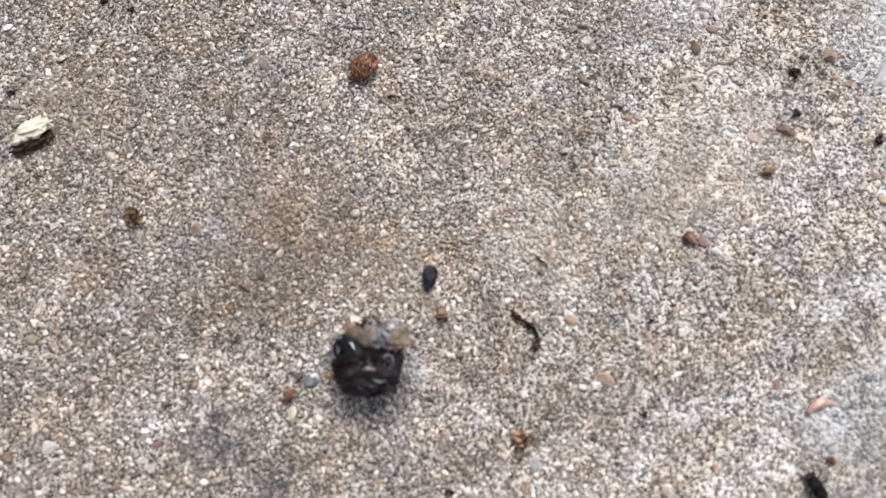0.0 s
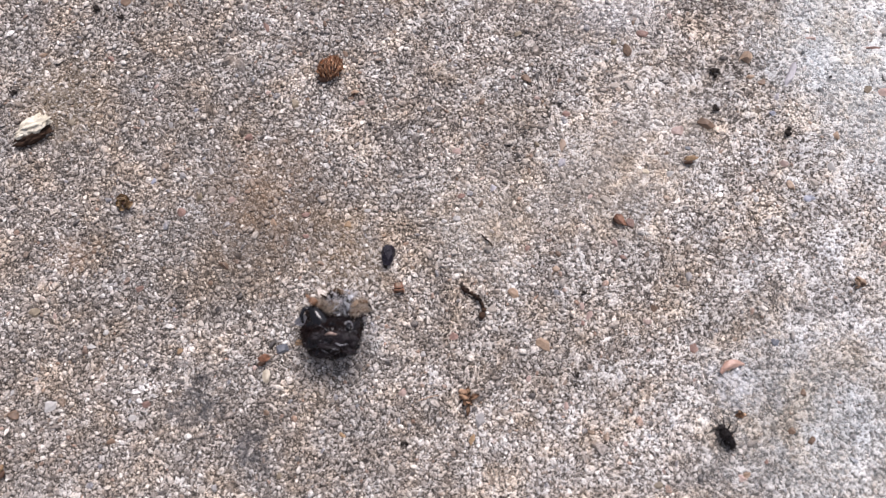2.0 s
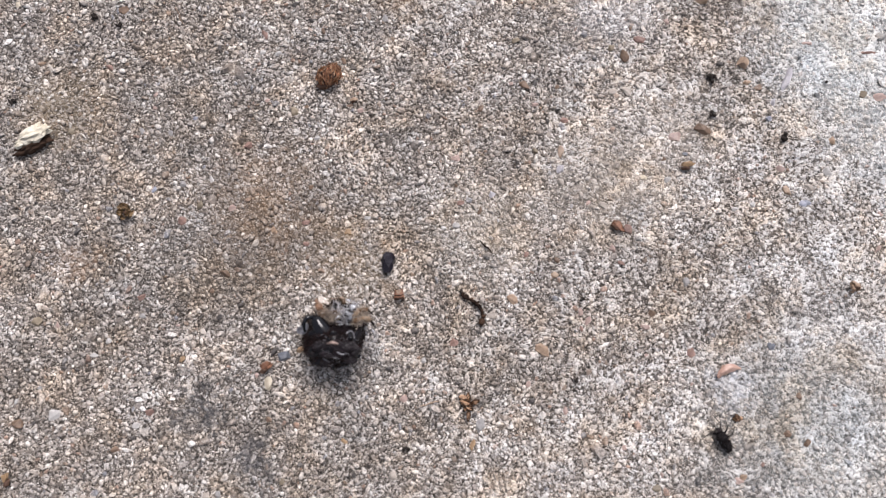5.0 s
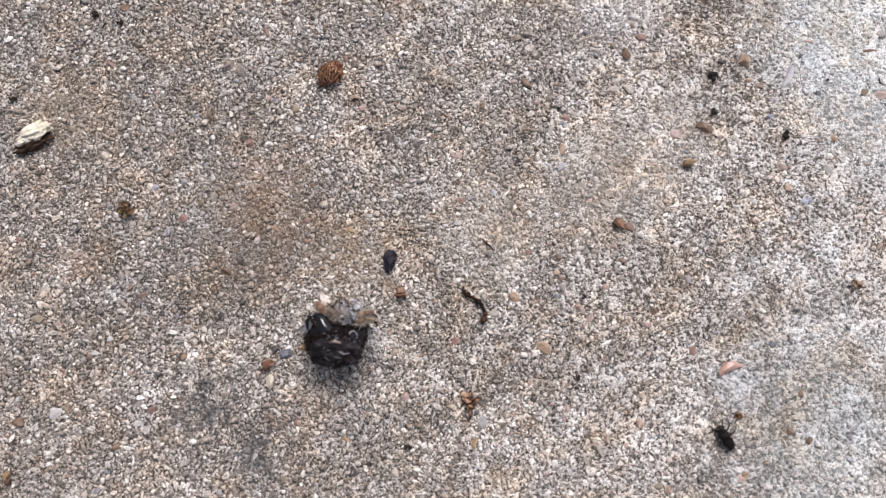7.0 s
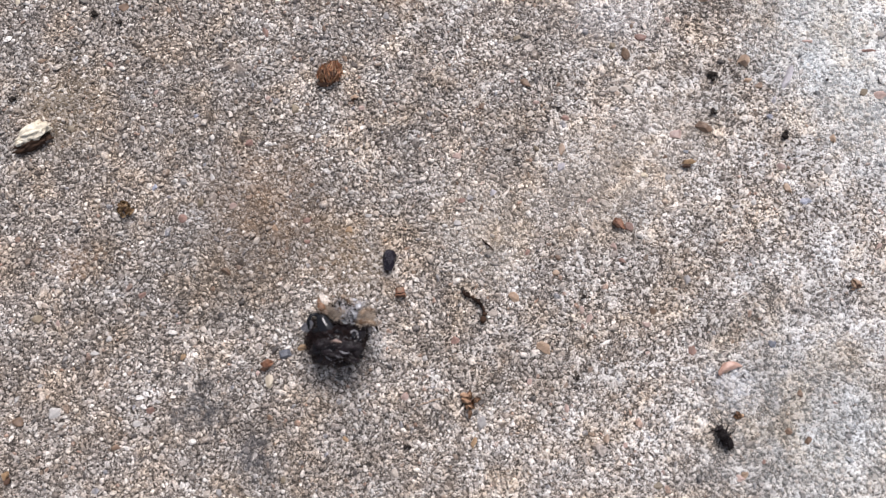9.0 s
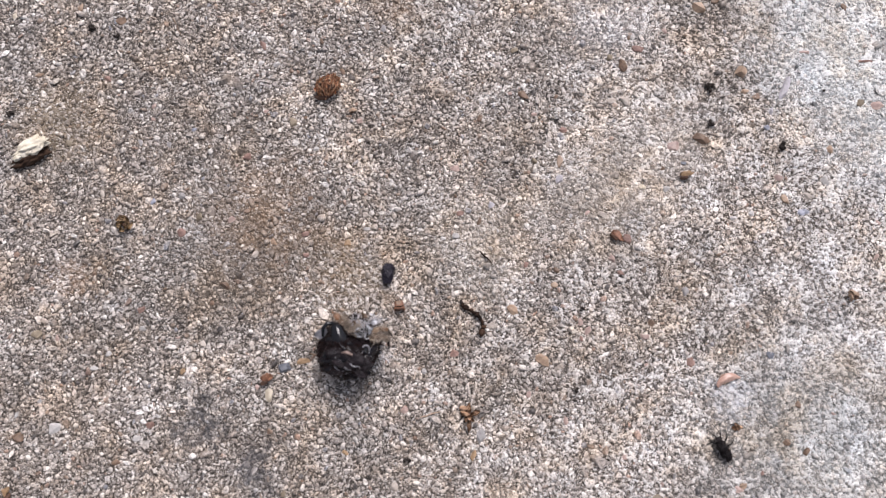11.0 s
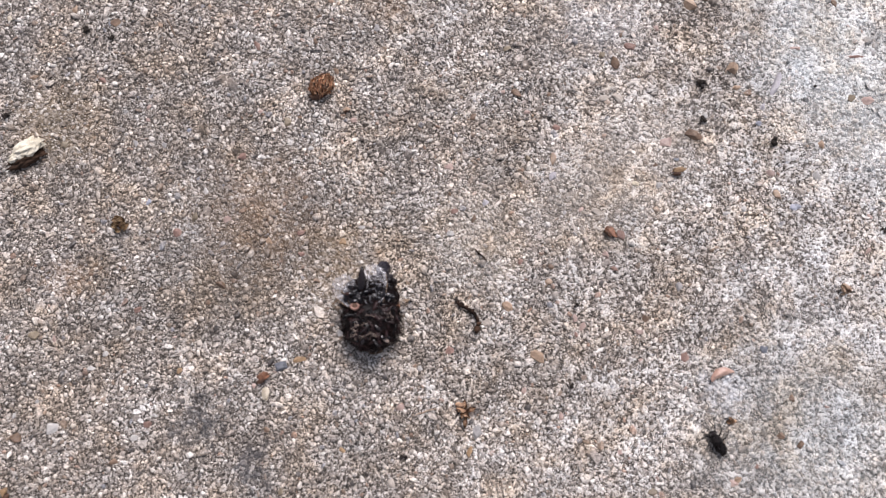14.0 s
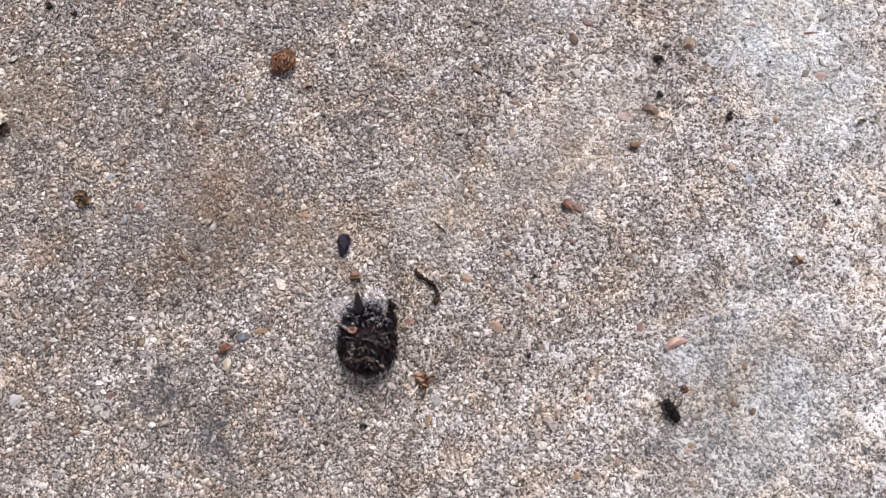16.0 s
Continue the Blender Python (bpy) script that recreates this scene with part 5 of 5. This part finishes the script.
def scatter():
    """Grains packed by size over the near stretch of the slab, large first."""
    rnd = random.Random(99)
    cell = 0.0012
    grid = {}
    x0, x1, y0, y1 = -0.116, 0.121, -0.042, 0.106
    found = []
    for x, y, r in STONES:
        for i in range(int((x - r) / cell) - 1, int((x + r) / cell) + 2):
            for j in range(int((y - r) / cell) - 1, int((y + r) / cell) + 2):
                grid.setdefault((i, j), []).append((x, y, r * 0.8))
    for r, tries in ((0.00095, 260), (0.00072, 2600), (0.00054, 26000), (0.00042, 70000), (0.00031, 110000), (0.00022, 90000)):
        for _ in range(tries):
            x, y = rnd.uniform(x0, x1), rnd.uniform(y0, y1)
            s = r * rnd.uniform(0.82, 1.18)
            i, j = math.floor(x / cell), math.floor(y / cell)
            ok = True
            for a in (-1, 0, 1):
                for b in (-1, 0, 1):
                    for px, py, pr in grid.get((i + a, j + b), ()):
                        if (px - x) ** 2 + (py - y) ** 2 < ((pr + s) * 0.84) ** 2:
                            ok = False
                            break
                    if not ok:
                        break
                if not ok:
                    break
            if not ok:
                continue
            grid.setdefault((i, j), []).append((x, y, s))
            edge = min(x - x0, x1 - x, y - y0, y1 - y)
            if edge < 0.006 and rnd.random() > edge / 0.006:
                continue
            pale = min(1, max(0, (x - 0.01) / 0.06))
            if rnd.random() < 0.17 + pale * (0.62 if s < 0.00045 else 0.25):
                continue
            found.append((x, y, s))
    return found


def lay_grains():
    rnd = random.Random(4)
    shapes = grain_shapes()
    grains = scatter()
    near = sorted((g for g in grains if g[2] > 0.00042), key=lambda g: (g[0] + 0.022) ** 2 + (g[1] - 0.024) ** 2)[:300]
    chosen = set(near)
    meshes = []
    for co, tri in shapes:
        me = bpy.data.meshes.new("sand_grain")
        me.from_pydata([tuple(c) for c in co], [], [tuple(int(k) for k in t) for t in tri])
        me.materials.append(GRAIN)
        meshes.append(me)
    vs, fs, round_ones, count = [], [], [], 0
    for x, y, s in grains:
        k = rnd.randrange(len(shapes))
        white = min(1, max(0, (x + 0.005) / 0.085))
        a = rnd.uniform(0, 6.283)
        tip, roll = rnd.gauss(0, 0.3), rnd.gauss(0, 0.3)
        sx, sy, sz = s * rnd.uniform(0.9, 1.65), s * rnd.uniform(0.65, 1.1), s * rnd.uniform(0.45, 0.95) * (1 - 0.4 * white)
        z = height(x, y) + sz * (rnd.choice((0.3, 0.1, -0.1, -0.35)) + rnd.uniform(-0.12, 0.12) - 0.15 * white)
        if (x, y, s) in chosen:
            ob = new("sand_grain", meshes[k])
            ob.parent = GROUND
            ob.matrix_basis = Matrix.LocRotScale((x, y, z), Euler((tip, roll, a)), (sx, sy, sz))
            continue
        co, tri = shapes[k]
        turn = np.array(Euler((tip, roll, a)).to_matrix())
        vs.append((co * (sx, sy, sz)) @ turn.T + (x, y, z))
        round_ones.append(np.full(len(tri), rnd.random() < 0.4))
        fs.append(tri + count)
        count += len(co)
    v, f = np.concatenate(vs), np.concatenate(fs)
    me = bpy.data.meshes.new("sand_grains")
    me.vertices.add(len(v))
    me.vertices.foreach_set("co", v.astype(np.float32).ravel())
    me.loops.add(len(f) * 3)
    me.loops.foreach_set("vertex_index", f.astype(np.int32).ravel())
    me.polygons.add(len(f))
    me.polygons.foreach_set("loop_start", np.arange(0, len(f) * 3, 3, dtype=np.int32))
    me.polygons.foreach_set("use_smooth", np.concatenate(round_ones))
    me.update(calc_edges=True)
    me.materials.append(GRAINS)
    ob = new("sand_grains", me)
    ob.parent = GROUND
    tagged(ob, "grey and beige sand grains bedded in cement", kind="stuff")


lay_grains()


def noise_field(shape, step, size, seed, octaves=3):
    """Smooth noise over a grid, about -1 to 1; size: metres of its largest swell."""
    out, total, amp = np.zeros(shape), 0.0, 1.0
    for k in range(octaves):
        cells = size / 2 ** k / step
        gy, gx = np.arange(shape[0]) / cells, np.arange(shape[1]) / cells
        lattice = np.random.RandomState(seed * 10 + k).uniform(-1, 1, (int(gy[-1]) + 3, int(gx[-1]) + 3))
        iy, ix = gy.astype(int), gx.astype(int)
        fy, fx = gy - iy, gx - ix
        fy, fx = (fy * fy * (3 - 2 * fy))[:, None], (fx * fx * (3 - 2 * fx))[None, :]
        a, b = lattice[np.ix_(iy, ix)], lattice[np.ix_(iy, ix + 1)]
        c, d = lattice[np.ix_(iy + 1, ix)], lattice[np.ix_(iy + 1, ix + 1)]
        out += amp * ((a * (1 - fx) + b * fx) * (1 - fy) + (c * (1 - fx) + d * fx) * fy)
        total += amp
        amp *= 0.55
    return out / total * 1.6


def lime_crust():
    """The lacy skin of lime left between and over the grains: strands and small patches with holes."""
    step, x0, x1, y0, y1 = 0.00021, -0.104, 0.114, -0.036, 0.100
    nx, ny = int((x1 - x0) / step), int((y1 - y0) / step)
    shape = (ny, nx)
    xs, ys = x0 + step * np.arange(nx + 1), y0 + step * np.arange(ny + 1)
    cx = (xs[:-1] + step / 2)[None, :]
    swell = noise_field(shape, step, 0.016, 1) * 0.6 + noise_field(shape, step, 0.005, 2, 2) * 0.5
    ragged = cx + 0.004 * noise_field(shape, step, 0.006, 3)
    amount = 0.16 + 2.9 * np.clip(cx + 0.03, 0, 0.07) + 0.13 * np.clip((ragged - 0.060) / 0.006, 0, 1) + 0.20 * swell
    amount = np.clip(amount, 0.02, 0.85)
    strand = np.minimum(np.abs(noise_field(shape, step, 0.0024, 4)), np.abs(noise_field(shape, step, 0.0019, 5)))
    patch = noise_field(shape, step, 0.0012, 6)
    hole = noise_field(shape, step, 0.0009, 7, 2)
    keep = ((strand < 0.20 * amount) | (patch > 0.95 - 0.95 * amount)) & (hole > -0.55 + 0.3 * (1 - amount))
    used = np.zeros((ny + 1, nx + 1), dtype=int)
    for a in (0, 1):
        for b in (0, 1):
            used[a:a + ny, b:b + nx] += keep
    rnd = np.random.RandomState(8)
    gx, gy = np.meshgrid(xs, ys)
    hx = 0.00022 * (np.sin(gx * 61 + 1.3) * np.cos(gy * 47 - 0.4) + 0.6 * np.sin(gx * 133 - gy * 91))
    lift = noise_field((ny + 1, nx + 1), step, 0.0012, 9, 2)
    gz = hx + 0.00020 + 0.00010 * lift + np.where(used < 4, -0.00016, 0.0) + rnd.uniform(-1, 1, gx.shape) * 0.00003
    gx = gx + rnd.uniform(-1, 1, gx.shape) * step * 0.34
    gy = gy + rnd.uniform(-1, 1, gy.shape) * step * 0.34
    index = np.full((ny + 1, nx + 1), -1)
    index[used > 0] = np.arange(int((used > 0).sum()))
    co = np.stack([gx, gy, gz], -1)[used > 0]
    quads = np.stack([index[:-1, :-1], index[:-1, 1:], index[1:, 1:], index[1:, :-1]], -1)[keep]
    me = bpy.data.meshes.new("lime_crust")
    me.vertices.add(len(co))
    me.vertices.foreach_set("co", co.astype(np.float32).ravel())
    me.loops.add(len(quads) * 4)
    me.loops.foreach_set("vertex_index", quads.astype(np.int32).ravel())
    me.polygons.add(len(quads))
    me.polygons.foreach_set("loop_start", np.arange(0, len(quads) * 4, 4, dtype=np.int32))
    me.polygons.foreach_set("use_smooth", np.ones(len(quads), dtype=bool))
    me.update(calc_edges=True)
    me.materials.append(LIME)
    ob = new("lime_crust", me)
    ob.parent = GROUND
    tagged(ob, "pale lacy lime skin over the sand grains", kind="stuff")


lime_crust()


# ---- what moves ----
def motions():
    # seconds, place, roll over its side axis, heading
    rows = [
        (0, -0.02529, 0.01386, 0.0051, 128, 0),
        (4.2, -0.02529, 0.01386, 0.0051, 128, 0),
        (6.3, -0.02506, 0.01319, 0.0051, 125, -4),
        (8.2, -0.02506, 0.01319, 0.0051, 125, -4),
        (10.3, -0.02411, 0.01349, 0.0051, 124, -6),
        (10.6, -0.02389, 0.01327, 0.0051, 124, -8),
        (10.8, -0.02308, 0.01391, 0.0051, 124, -12),
        (11, -0.02244, 0.01357, 0.0051, 122, -14),
        (11.2, -0.02244, 0.01335, 0.0051, 116, -12),
        (11.3, -0.02220, 0.01610, 0.0056, 108, -6),
        (11.4, -0.02166, 0.01587, 0.0056, 84, -2),
        (11.5, -0.02095, 0.01935, 0.0056, 52, 0),
        (11.8, -0.02085, 0.01949, 0.0050, 46, 0),
        (12, -0.02052, 0.02185, 0.0056, 38, 0),
        (12.2, -0.02054, 0.02276, 0.0057, 28, 0),
        (12.5, -0.02048, 0.02318, 0.0056, 18, 0),
        (13, -0.01889, 0.02225, 0.0050, 10, 0),
        (13.4, -0.01841, 0.02167, 0.0050, 5, 2),
        (13.8, -0.01790, 0.02031, 0.0050, 0, 3),
        (14.2, -0.01660, 0.01938, 0.0050, 0, 4),
        (14.5, -0.01578, 0.01808, 0.0050, 0, 4),
        (15, -0.01592, 0.01510, 0.0050, 0, 2),
        (15.5, -0.01332, 0.01310, 0.0050, 0, 0),
        (16, -0.01022, 0.00927, 0.0050, 0, 0),
    ]
    walk(BEE, [(t, pose(x, y, z) @ pose(0, 0, 0, 0, 0, yaw) @ pose(0, 0, 0, roll) @ pose(0, 0, 0, 0, 0, 180)) for t, x, y, z, roll, yaw in rows])
    for k, leg in enumerate(LEGS):
        rest = leg.matrix_basis.copy()
        steps = []
        for i in range(41):
            t = i * 0.4
            live = 1.0 if t < 11.6 else 0.45
            tuck = Matrix.Identity(4)
            if k == len(LEGS) - 1:
                u = min(1, max(0, (t - 11.2) / 0.8))
                turn = Vector((0.1, -5.8, 2.9)).rotation_difference(Vector(belly(-0.6, 0.5, 0.8)))
                tuck = turn.slerp(Matrix.Identity(3).to_quaternion(), u).to_matrix().to_4x4()
            steps.append((t, rest @ tuck @ pose(0, 0, 0, live * 13 * math.sin(1.9 * t + k * 1.7), live * 9 * math.sin(2.7 * t + k), live * 11 * math.cos(1.4 * t + 2.1 * k))))
        walk(leg, steps)
    for k, w in enumerate(WINGS):
        spread = w.matrix_basis.copy()
        side = 1 if k else -1
        folded = pose(side * 0.0018, 0.0004, 0.0022, 12, 0, -side * 38) @ Matrix.Diagonal((0.85, 0.74, 1, 1))
        steps = []
        for i in range(81):
            t = i * 0.2
            u = min(1, max(0, (t - 11.9) / 0.7))
            jitter = pose(0, 0, 0, 2 * math.sin(2.1 * i + k), 3 * math.sin(1.3 * i + 2 * k), 2 * math.cos(1.7 * i))
            steps.append((t, folded.lerp(spread, u) @ jitter))
        walk(w, steps)


motions()
